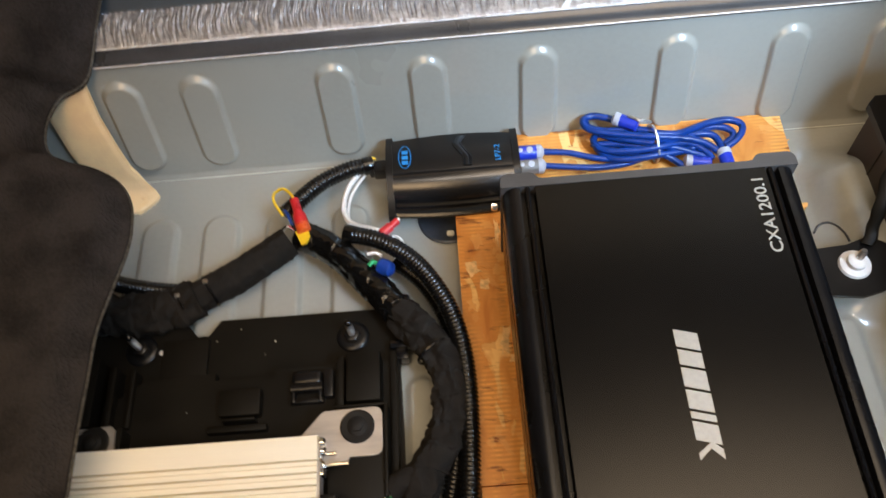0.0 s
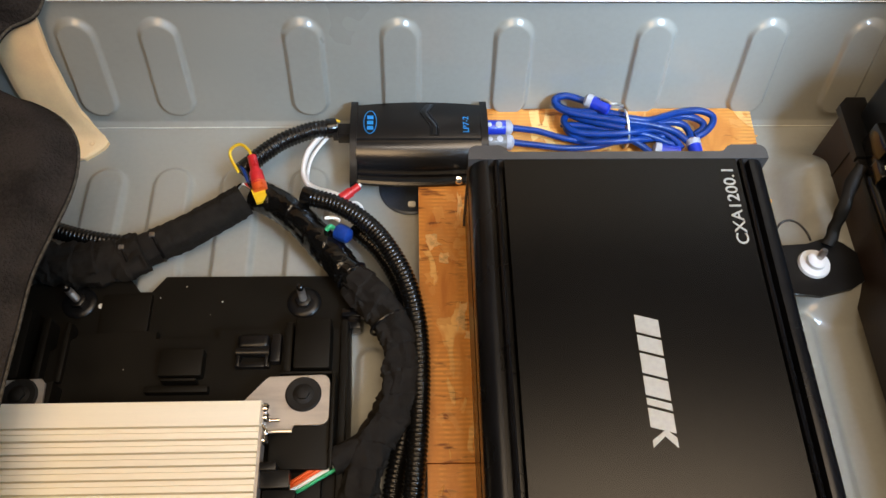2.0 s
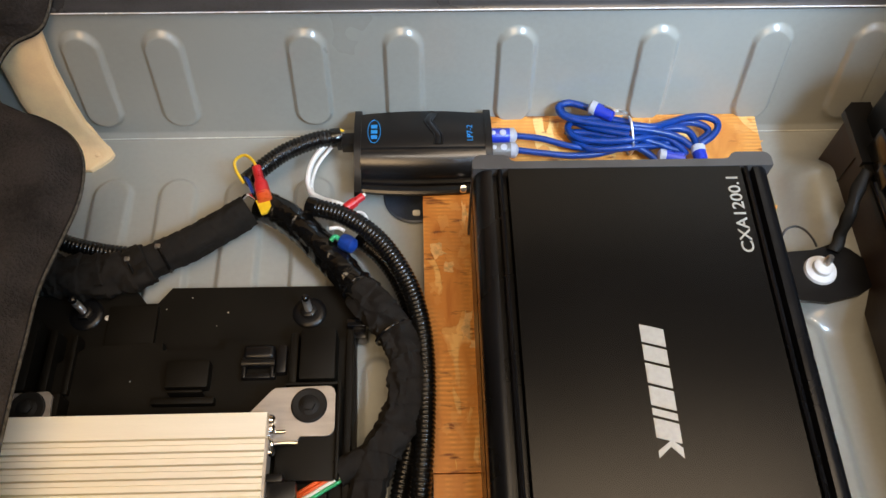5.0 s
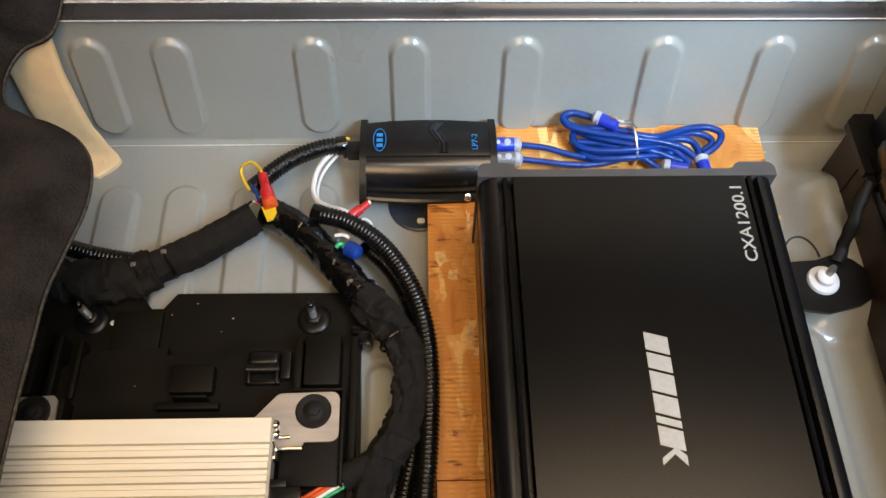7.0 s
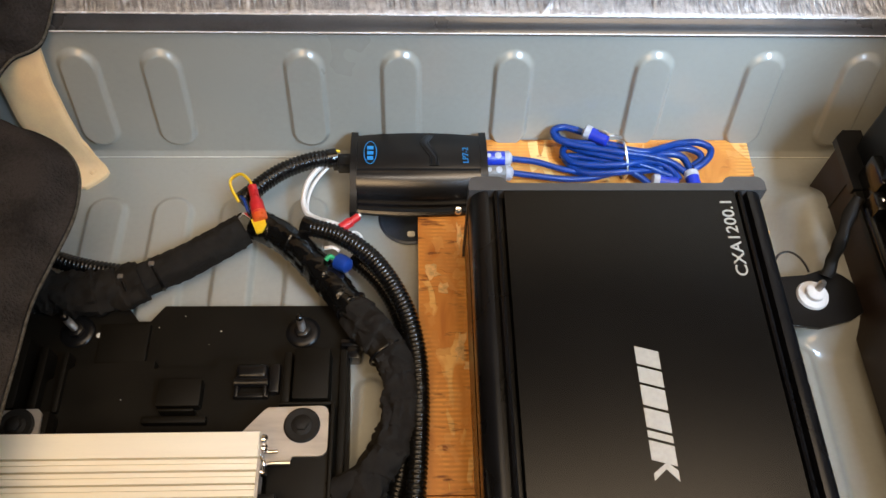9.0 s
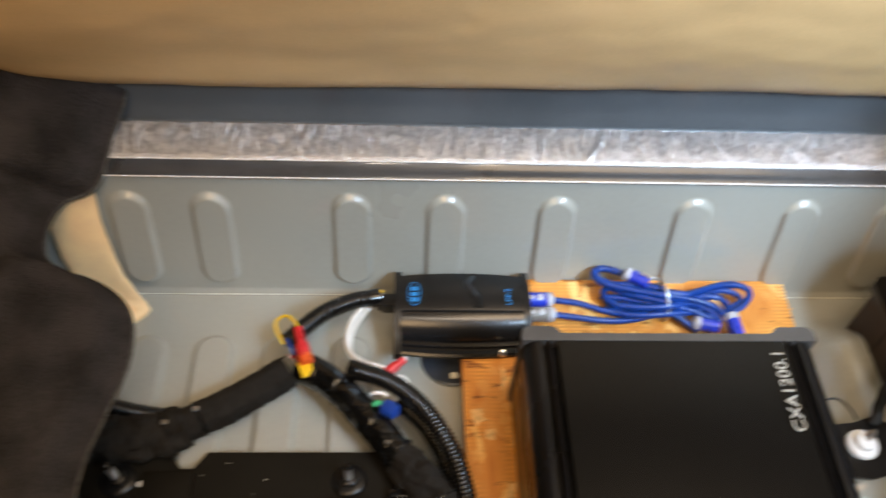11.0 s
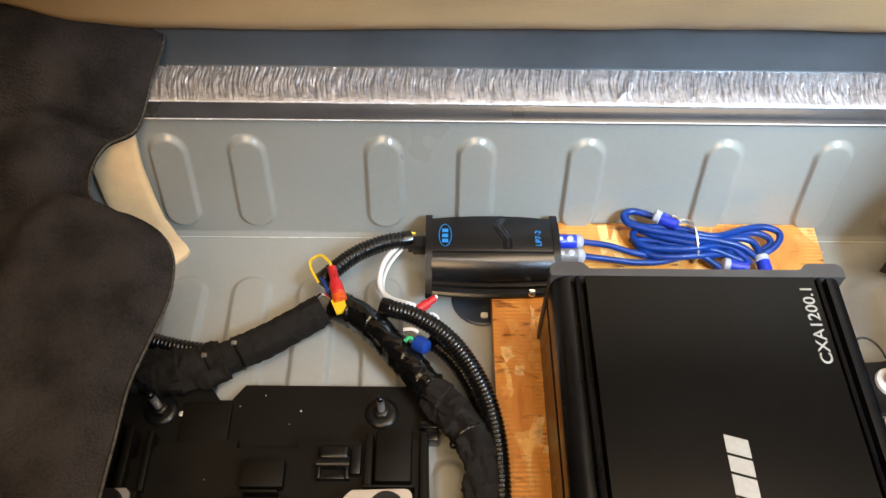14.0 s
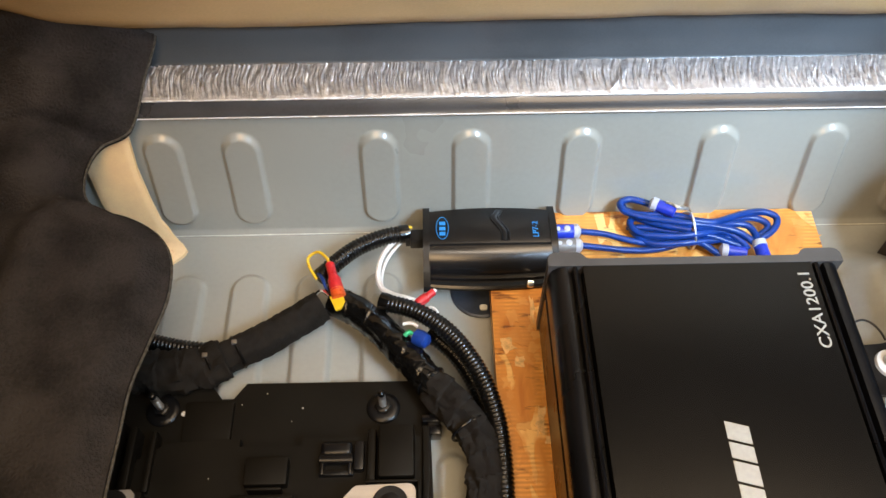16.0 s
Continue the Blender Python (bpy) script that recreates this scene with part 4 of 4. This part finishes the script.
# ---- phono cables ----
def phono_cables():
    t = thing("phono_cable", (0.17, 0.42, 0.018), "coiled blue phono cable tied with a silver twist, on the board", "audio cable")
    for y, m, lab in ((0.4262, RCA_BLUE, "blue phono plug sleeve with pale dots"), (0.4118, RCA_GREY, "grey phono plug sleeve with pale dots")):
        plug = part("plug", lathe([(0.0050, 0), (0.0062, 0.0006), (0.0062, 0.0150), (0.0056, 0.0160)], (0.0645, y, 0.0290), (1, 0, 0), 24), m, t, lab)
        part("collar", lathe([(0.0060, 0), (0.0064, 0.001), (0.0064, 0.0040), (0.0045, 0.0058), (0.0024, 0.0068)], (0.0790, y, 0.0290), (1, 0, 0), 24), CLEAR, plug, "frosted clear collar")
        for x, r in ((0.0738, 0.0027), (0.0662, 0.0018)):
            part("dot", lathe([(r, 0), (r, 0.0008), (r * 0.7, 0.0011)], (x, y - 0.0012, 0.0346), (0, -0.2, 1), 18), CLEAR, plug)
    part("cable", tube([(0.0840, 0.4262, 0.029), (0.106, 0.4235, 0.028), (0.126, 0.4180, 0.026), (0.150, 0.4150, 0.024), (0.171, 0.4190, 0.024), (0.197, 0.4270, 0.024), (0.215, 0.4300, 0.024)], 0.0026, 0.002, 12), BLUE, t)
    part("cable", tube([(0.0840, 0.4118, 0.029), (0.105, 0.4100, 0.027), (0.128, 0.4085, 0.025), (0.150, 0.4110, 0.023), (0.171, 0.4165, 0.0235), (0.190, 0.4215, 0.024)], 0.0026, 0.002, 12), BLUE, t)
    # strands of the coil, from the tie outwards and back
    strands = (
        [(0.151, 0.453, 0.036), (0.139, 0.459, 0.036), (0.128, 0.462, 0.036), (0.120, 0.458, 0.036), (0.123, 0.449, 0.036), (0.139, 0.442, 0.037), (0.159, 0.436, 0.039), (0.175, 0.432, 0.040), (0.196, 0.431, 0.037), (0.214, 0.427, 0.034), (0.226, 0.418, 0.031)],
        [(0.177, 0.439, 0.038), (0.158, 0.445, 0.036), (0.135, 0.448, 0.033), (0.124, 0.454, 0.032), (0.123, 0.459, 0.031)],
        [(0.174, 0.428, 0.037), (0.157, 0.434, 0.035), (0.142, 0.441, 0.032), (0.131, 0.447, 0.030), (0.127, 0.440, 0.029), (0.135, 0.430, 0.030), (0.156, 0.425, 0.033), (0.177, 0.425, 0.035), (0.193, 0.429, 0.033), (0.206, 0.429, 0.031), (0.216, 0.421, 0.029), (0.220, 0.414, 0.028)],
        [(0.176, 0.428, 0.033), (0.160, 0.432, 0.030), (0.143, 0.438, 0.027), (0.129, 0.439, 0.025), (0.135, 0.428, 0.026), (0.144, 0.422, 0.027), (0.159, 0.420, 0.029), (0.177, 0.421, 0.030), (0.197, 0.424, 0.028), (0.213, 0.428, 0.028)],
        [(0.176, 0.435, 0.041), (0.193, 0.434, 0.039), (0.209, 0.440, 0.037), (0.223, 0.445, 0.036), (0.238, 0.447, 0.035), (0.248, 0.443, 0.034), (0.248, 0.436, 0.033), (0.242, 0.429, 0.031), (0.233, 0.424, 0.029)],
        [(0.176, 0.431, 0.038), (0.193, 0.431, 0.036), (0.209, 0.435, 0.035), (0.222, 0.434, 0.034), (0.227, 0.427, 0.033), (0.228, 0.419, 0.032)],
        [(0.177, 0.435, 0.038), (0.197, 0.435, 0.034), (0.217, 0.442, 0.032), (0.230, 0.444, 0.031), (0.240, 0.440, 0.030), (0.241, 0.434, 0.029), (0.233, 0.428, 0.027)],
        [(0.178, 0.423, 0.030), (0.187, 0.419, 0.027), (0.196, 0.413, 0.024), (0.202, 0.409, 0.023)],
        [(0.178, 0.428, 0.034), (0.196, 0.425, 0.030), (0.209, 0.421, 0.027), (0.219, 0.418, 0.026)],
        [(0.127, 0.444, 0.022), (0.140, 0.432, 0.022), (0.161, 0.429, 0.023), (0.179, 0.428, 0.026), (0.198, 0.431, 0.026), (0.217, 0.427, 0.024)],
    )
    for pts in strands:
        part("cable", tube([(x + 0.001, y - 0.0085, z) for x, y, z in pts], 0.0029, 0.002, 12), BLUE, t)
    for x, y, zz, d in ((0.148, 0.444, 0.041, (0.85, -0.5, 0.02)), (0.2300, 0.4080, 0.032, (0.1, -0.95, -0.1)), (0.2020, 0.4060, 0.026, (0.95, -0.2, 0.0))):
        p = part("plug", lathe([(0.0045, 0), (0.0054, 0.0008), (0.0056, 0.0170), (0.0044, 0.0180)], (x, y, zz), d, 22), RCA_BLUE, t, "blue phono plug sleeve")
        part("collar", lathe([(0.0030, -0.004), (0.0058, -0.002), (0.0059, 0.0025), (0.0050, 0.003)], (x, y, zz), d, 22), CLEAR, p, "frosted clear collar")
    tie = [(0.1745, 0.4370, 0.038), (0.1750, 0.4310, 0.0445), (0.1760, 0.4240, 0.0440), (0.1775, 0.4170, 0.038), (0.1785, 0.4110, 0.030), (0.1770, 0.4120, 0.0205), (0.1750, 0.4240, 0.0190), (0.1740, 0.4380, 0.022), (0.1740, 0.4410, 0.031), (0.1745, 0.4370, 0.038)]
    part("twist_tie", tube(tie, 0.0011, 0.0012, 6, lambda s, a: 1 + 0.5 * noise.noise(Vector((s * 500, a, 2)))), STEEL, t, "crumpled silver twist tie")
    part("twist_end", tube([(0.1745, 0.4370, 0.0425), (0.1690, 0.4360, 0.0465), (0.1640, 0.4360, 0.0475), (0.1590, 0.4395, 0.0475), (0.1560, 0.4410, 0.0470)], 0.0013, 0.0012, 6, lambda s, a: 1 + 0.7 * noise.noise(Vector((s * 600, a, 5)))), STEEL, t, "crumpled silver twist tie end")
    return t


phono_cables()


# ---- floor plug ----
plug = thing("floor_plug", (0.002, 0.388, 0.0), "dark round rubber plug with a pale dab in the boot floor", "plug")
part("disc", lathe([(0.0255, -0.003), (0.0257, 0.0002), (0.0240, 0.0010), (0.0222, 0.0002), (0.0060, 0.0006), (0.0015, 0.0008)], (0.002, 0.388, 0.0), (0, 0, 1), 44), PLUG, plug)
part("pale_dab", prism(rounded(0.0000, 0.0062, 0.3685, 0.3735, 0.0018, 4), 0.0004, 0.0018, 0.0006), SEALER, plug, "pale dab of sealer")


# ---- black moulded tray with studs ----
def tray():
    t = thing("module_tray", (-0.15, 0.22, 0.0), "black moulded plastic tray bolted to the boot floor", "tray")
    outline = [(-0.300, -0.10), (-0.300, 0.262), (-0.278, 0.296), (-0.2050, 0.2985), (-0.1975, 0.2890), (-0.1890, 0.2890), (-0.1800, 0.3015), (-0.0570, 0.3010), (-0.0440, 0.2885), (-0.0420, 0.2700), (-0.0400, 0.2000), (-0.0400, -0.10)]
    part("base", prism(outline, 0.002, 0.0115, 0.0015, 2), TRAY, t)
    part("channel", box(-0.2230, -0.1870, 0.238, 0.2860, 0.008, 0.0150, 0.002), TRAY, t)
    part("raised_deck", prism([(-0.2600, -0.05), (-0.2600, 0.2330), (-0.2300, 0.2520), (-0.1780, 0.2540), (-0.1780, 0.2480), (-0.1340, 0.2480), (-0.1340, 0.2540), (-0.0480, 0.2540), (-0.0480, -0.05)], 0.009, 0.0200, 0.002, 2), TRAY, t)
    part("post_block", merge(box(-0.0780, -0.0530, 0.2180, 0.2560, 0.015, 0.0370, 0.0025), box(-0.0860, -0.0800, 0.2180, 0.2560, 0.015, 0.0300, 0.002)), TRAY, t)
    part("post_block", merge(box(-0.2900, -0.2620, 0.2150, 0.2680, 0.008, 0.0330, 0.0025), box(-0.2560, -0.2500, 0.2150, 0.2620, 0.008, 0.0280, 0.002), box(-0.2420, -0.2370, 0.2150, 0.2600, 0.008, 0.0240, 0.002)), TRAY, t)
    part("latch_seat", merge(box(-0.1710, -0.1410, 0.2170, 0.2370, 0.018, 0.0285, 0.002), box(-0.1790, -0.1360, 0.2060, 0.2110, 0.018, 0.0262, 0.0012), box(-0.1680, -0.1440, 0.2130, 0.2150, 0.018, 0.0295, 0.0008)), TRAY, t)
    hook = part("hook", merge(box(-0.1190, -0.0970, 0.2375, 0.2480, 0.018, 0.0275, 0.0035, 3), box(-0.1190, -0.1165, 0.2240, 0.2400, 0.018, 0.0262, 0.0010), box(-0.0995, -0.0970, 0.2240, 0.2400, 0.018, 0.0262, 0.0010), box(-0.1200, -0.0960, 0.2240, 0.2275, 0.018, 0.0250, 0.0010), box(-0.0955, -0.0885, 0.2270, 0.2480, 0.018, 0.0270, 0.0016)), BLACK, t, "semi-gloss black hook")
    part("hook_roll", lathe([(0.0020, 0), (0.0034, 0.0006), (0.0034, 0.0236), (0.0020, 0.0240)], (-0.1200, 0.2350, 0.0245), (1, 0, 0), 18), BLACK, hook)
    part("bracket_rim", merge(box(-0.0508, -0.0485, 0.150, 0.2150, 0.018, 0.0395, 0.0008), box(-0.0860, -0.0485, 0.2135, 0.2155, 0.018, 0.0385, 0.0008)), TRAY, t)
    part("edge_rail", box(-0.0475, -0.0425, 0.10, 0.2600, 0.011, 0.0240, 0.0015), TRAY, t)
    part("clip", merge(box(-0.0480, -0.0300, 0.2640, 0.2700, 0.012, 0.0200, 0.0012), box(-0.0440, -0.0340, 0.2560, 0.2660, 0.004, 0.0170, 0.0012)), BLACK_GLOSS, t, "glossy black clip")
    part("support", merge(box(-0.0905, -0.0510, 0.1500, 0.2080, 0.018, 0.0355, 0.002), box(-0.0880, -0.0560, 0.1300, 0.1520, 0.018, 0.0280, 0.002)), TRAY, t)
    part("support", box(-0.2700, -0.2360, 0.1500, 0.2120, 0.018, 0.0355, 0.002), TRAY, t)
    for x, y, r in ((-0.1365, 0.2805, 0.0007), (-0.1640, 0.2930, 0.0005), (-0.1970, 0.2250, 0.0004), (-0.1820, 0.2840, 0.0005), (-0.1440, 0.2700, 0.0003)):
        part("speck", lathe([(r, 0), (r * 0.6, 0.0004)], (x, y, 0.0116 if y > 0.26 else 0.0201), (0, 0, 1), 8), SEALER, t)
    return t


tray()


def stud(x, y, tilt):
    t = thing("mounting_stud", (x, y, 0.0115), "threaded steel stud with black washer, standing in the black tray", "stud", "tray studs")
    part("washer", lathe([(0.0118, 0), (0.0125, 0.0006), (0.0118, 0.0016), (0.0085, 0.0026), (0.0060, 0.0026)], (x, y, 0.0115), (0, 0, 1), 30), BLACK, t)
    part("nut", lathe([(0.0058, 0), (0.0062, 0.0006), (0.0062, 0.0044), (0.0050, 0.0052), (0.0030, 0.0052)], (x, y, 0.0138), (0, 0, 1), 6), BLACK, t)
    prof = [(0.0026, 0)]
    for i in range(9):
        prof += [(0.0029, 0.001 + 0.0012 * i), (0.0025, 0.0016 + 0.0012 * i)]
    prof += [(0.0027, 0.0125), (0.0022, 0.0150)]
    part("thread", lathe(prof, (x, y, 0.018), (tilt, 0.06, 1), 18), STEEL, t, "bright steel thread")
    part("thread_tip", lathe([(0.0023, 0), (0.0024, 0.0035), (0.0012, 0.0045)], (x + tilt * 0.0150, y + 0.0009, 0.0328), (tilt, 0.06, 1), 16), BLACK_GLOSS, t)
    return t


stud(-0.240, 0.2805, -0.12)
stud(-0.0765, 0.2790, -0.02)
tagged(part("paint_dab", lathe([(0.0018, 0), (0.0022, 0.001), (0.0010, 0.0018)], (-0.2240, 0.2775, 0.0115), (0, 0, 1), 10), NYLON), "small white dab of paint on the black tray", "paint dab")


# ---- finned module ----
def bracket(name, pts, hole, label):
    t = thing(name, (hole[0], hole[1], 0.037), label, "bracket", "module brackets")
    part("plate", prism(pts, 0.0372, 0.0392, 0.0006, 2), PLATE, t)
    part("grommet", lathe([(0.0118, 0), (0.0120, 0.001), (0.0108, 0.0022), (0.0070, 0.0018), (0.0055, 0.0030)], (hole[0], hole[1], 0.0392), (0, 0, 1), 32), RUBBER, t, "black rubber grommet")
    part("bolt_head", lathe([(0.0048, 0), (0.0048, 0.0030), (0.0038, 0.0036)], (hole[0], hole[1], 0.0412), (0, 0, 1), 6), RUBBER, t, "black hexagon bolt head")
    return t


bracket("mounting_bracket", [(-0.1120, 0.190), (-0.0945, 0.2095), (-0.0920, 0.2112), (-0.0575, 0.2122), (-0.0548, 0.2116), (-0.0528, 0.2098), (-0.0520, 0.2070), (-0.0518, 0.1835), (-0.0526, 0.1806), (-0.0548, 0.1787), (-0.0575, 0.1780), (-0.0740, 0.1780), (-0.0760, 0.1745), (-0.0920, 0.1745), (-0.1000, 0.160)], (-0.0690, 0.1985), "bright steel mounting bracket with clipped corner and black grommet")
bracket("mounting_bracket", [(-0.2700, 0.170), (-0.2700, 0.2110), (-0.2425, 0.2120), (-0.2395, 0.2090), (-0.2370, 0.170)], (-0.2540, 0.2000), "bright steel mounting bracket half under the felt lining")


def finned_module():
    t = thing("finned_module", (-0.175, 0.10, 0.039), "cream finned aluminium electronics module on the black tray", "electronics module")
    turn = Matrix(((0, 0, 1, 0), (1, 0, 0, 0), (0, 1, 0, 0), (0, 0, 0, 1)))
    x0, x1 = -0.262, -0.0935
    prof = [(-0.03, 0.0402), (0.1900, 0.0402), (0.1905, 0.0520), (0.1895, 0.0545), (0.1735, 0.0550)]
    y = 0.1735
    k = 0
    while y > -0.02:
        deep, gap = (0.0505, 0.0012) if k % 2 == 0 else (0.0536, 0.0007)
        prof += [(y - 0.0001, deep), (y - gap, deep), (y - gap - 0.0002, 0.0550), (y - 0.0041, 0.0550)]
        y -= 0.0041
        k += 1
    prof.append((-0.03, 0.0500))
    part("heat_sink", prism(prof, x0, x1, 0, 1, turn), FIN, t, sharp=20)
    part("end_plate", prism([(-0.03, 0.0402), (0.1880, 0.0402), (0.1880, 0.0515), (0.1700, 0.0530), (-0.03, 0.0530)], x1, x1 + 0.0018, 0.0004, 1, turn), PLATE, t, "steel end plate")
    for y, z in ((0.1800, 0.0500), (0.1660, 0.0470), (0.1850, 0.0530)):
        part("screw", lathe([(0.0022, 0), (0.0034, 0.0008), (0.0030, 0.0030), (0.0016, 0.0040)], (x1 + 0.0015, y, z), (1, 0, 0.1), 16), CHROME, t, "shiny screw")
    part("pin", tube([(x1, 0.1785, 0.0480), (x1 + 0.008, 0.1785, 0.0480), (x1 + 0.0115, 0.1788, 0.0480)], 0.0013, 0.001, 10), CHROME, t, "shiny metal pin")
    part("lever", tube([(x1 + 0.001, 0.1745, 0.0520), (x1 + 0.004, 0.1700, 0.0535), (x1 + 0.0045, 0.1650, 0.0505)], 0.0014, 0.001, 10), CHROME, t, "small chrome lever")
    part("terminal", tube([(x1 + 0.002, 0.1720, 0.0440), (x1 + 0.010, 0.1725, 0.0440), (x1 + 0.019, 0.1725, 0.0438)], 0.0012, 0.001, 8), STEEL, t)
    part("connector", merge(box(x1 + 0.001, x1 + 0.020, 0.1360, 0.1470, 0.0400, 0.0480, 0.0008), box(x1 + 0.001, x1 + 0.012, 0.1460, 0.1510, 0.0400, 0.0520, 0.0008), box(x1 + 0.004, x1 + 0.024, 0.1200, 0.1350, 0.0380, 0.0460, 0.0008)), BLACK, t, "black multi-pin connector")
    return t


finned_module()


# ---- bracket tongue with white nut ----
def tongue():
    t = thing("strap_bracket", (0.31, 0.30, 0.028), "black strap bracket fixed to the boot floor beside the amplifier", "bracket")
    part("foot", prism([(0.252, 0.277), (0.300, 0.2700), (0.325, 0.2760), (0.352, 0.292), (0.354, 0.296), (0.340, 0.302), (0.328, 0.314), (0.318, 0.320), (0.300, 0.314), (0.270, 0.312), (0.252, 0.305)], 0.0290, 0.0320, 0.0012, 2), BLACK, t)
    part("arm", tube([(0.314, 0.312, 0.034), (0.319, 0.322, 0.042), (0.322, 0.331, 0.056), (0.327, 0.345, 0.066), (0.334, 0.3560, 0.074)], 0.0048, 0.002, 16, lambda s, a: 1 + 0.35 * noise.noise(Vector((s * 90, math.cos(a), 4))), 0.5), TRAY, t, "black curved arm")
    part("cord", tube([(0.2800, 0.3270, 0.030), (0.2840, 0.3320, 0.0325), (0.2905, 0.3335, 0.034), (0.2965, 0.3300, 0.0345), (0.3010, 0.3230, 0.034), (0.3030, 0.3160, 0.033)], 0.0009, 0.002, 10), BLACK, t)
    nut = part("flange_nut", lathe([(0.0115, 0), (0.0120, 0.0008), (0.0112, 0.0030), (0.0072, 0.0046), (0.0070, 0.0080), (0.0055, 0.0092), (0.0030, 0.0092)], (0.3005, 0.2960, 0.0320), (0, 0, 1), 30), NYLON, t, "white nylon flange nut")
    part("stud", lathe([(0.0028, 0), (0.0028, 0.0060), (0.0020, 0.0085)], (0.3020, 0.2975, 0.0405), (0.15, 0.2, 1), 16), STEEL, nut, "grey steel stud end")
    return t


tongue()


# ---- dark box beside the boot wall ----
def dark_box():
    t = thing("storage_box", (0.42, 0.29, 0.03), "dark plastic box with a ledge and brown side", "storage box")
    part("side", prism([(0.3360, 0.02), (0.3360, 0.410), (0.342, 0.417), (0.426, 0.417), (0.426, 0.02)], 0.012, 0.0680, 0.003, 2), BIN_SIDE, t, "brown glossy lower side")
    part("panel_seam", box(0.3352, 0.3362, 0.376, 0.3775, 0.014, 0.0670, 0.0003, 1), BIN, t, "dark upright seam")
    part("ledge", prism([(0.3330, 0.365), (0.3330, 0.414), (0.340, 0.421), (0.355, 0.421), (0.355, 0.365)], 0.0660, 0.0725, 0.002, 2), BLACK, t, "dark grey ledge end")
    part("ledge", prism([(0.3345, 0.02), (0.3345, 0.364), (0.355, 0.364), (0.355, 0.02)], 0.0650, 0.0705, 0.002, 2), BIN, t, "black ledge")
    part("lid", prism([(0.3470, 0.02), (0.3470, 0.404), (0.356, 0.416), (0.426, 0.416), (0.426, 0.02)], 0.0690, 0.1230, 0.004, 3), BIN, t)
    part("pipe", tube([(0.3380, 0.345, 0.0735), (0.3385, 0.30, 0.0735), (0.3400, 0.24, 0.0735), (0.3405, 0.12, 0.0735), (0.3405, 0.03, 0.0735)], 0.0034, 0.004, 12), BLACK_GLOSS, t, "glossy black pipe along the ledge")
    latch = part("latch", merge(box(0.3360, 0.352, 0.336, 0.352, 0.0700, 0.0880, 0.002), box(0.3400, 0.358, 0.353, 0.379, 0.0700, 0.0960, 0.0025), box(0.3440, 0.366, 0.330, 0.350, 0.0860, 0.1020, 0.002)), BLACK_GLOSS, t, "glossy black latch")
    part("latch_roll", lathe([(0.0030, 0), (0.0052, 0.001), (0.0052, 0.020), (0.0030, 0.021)], (0.3440, 0.3530, 0.0950), (0.5, 0.8, 0.1), 18), BLACK, latch)
    part("latch_pin", lathe([(0.0016, 0), (0.0020, 0.0006), (0.0012, 0.0012)], (0.342, 0.344, 0.0880), (0, -0.2, 1), 10), CHROME, latch)
    return t


dark_box()
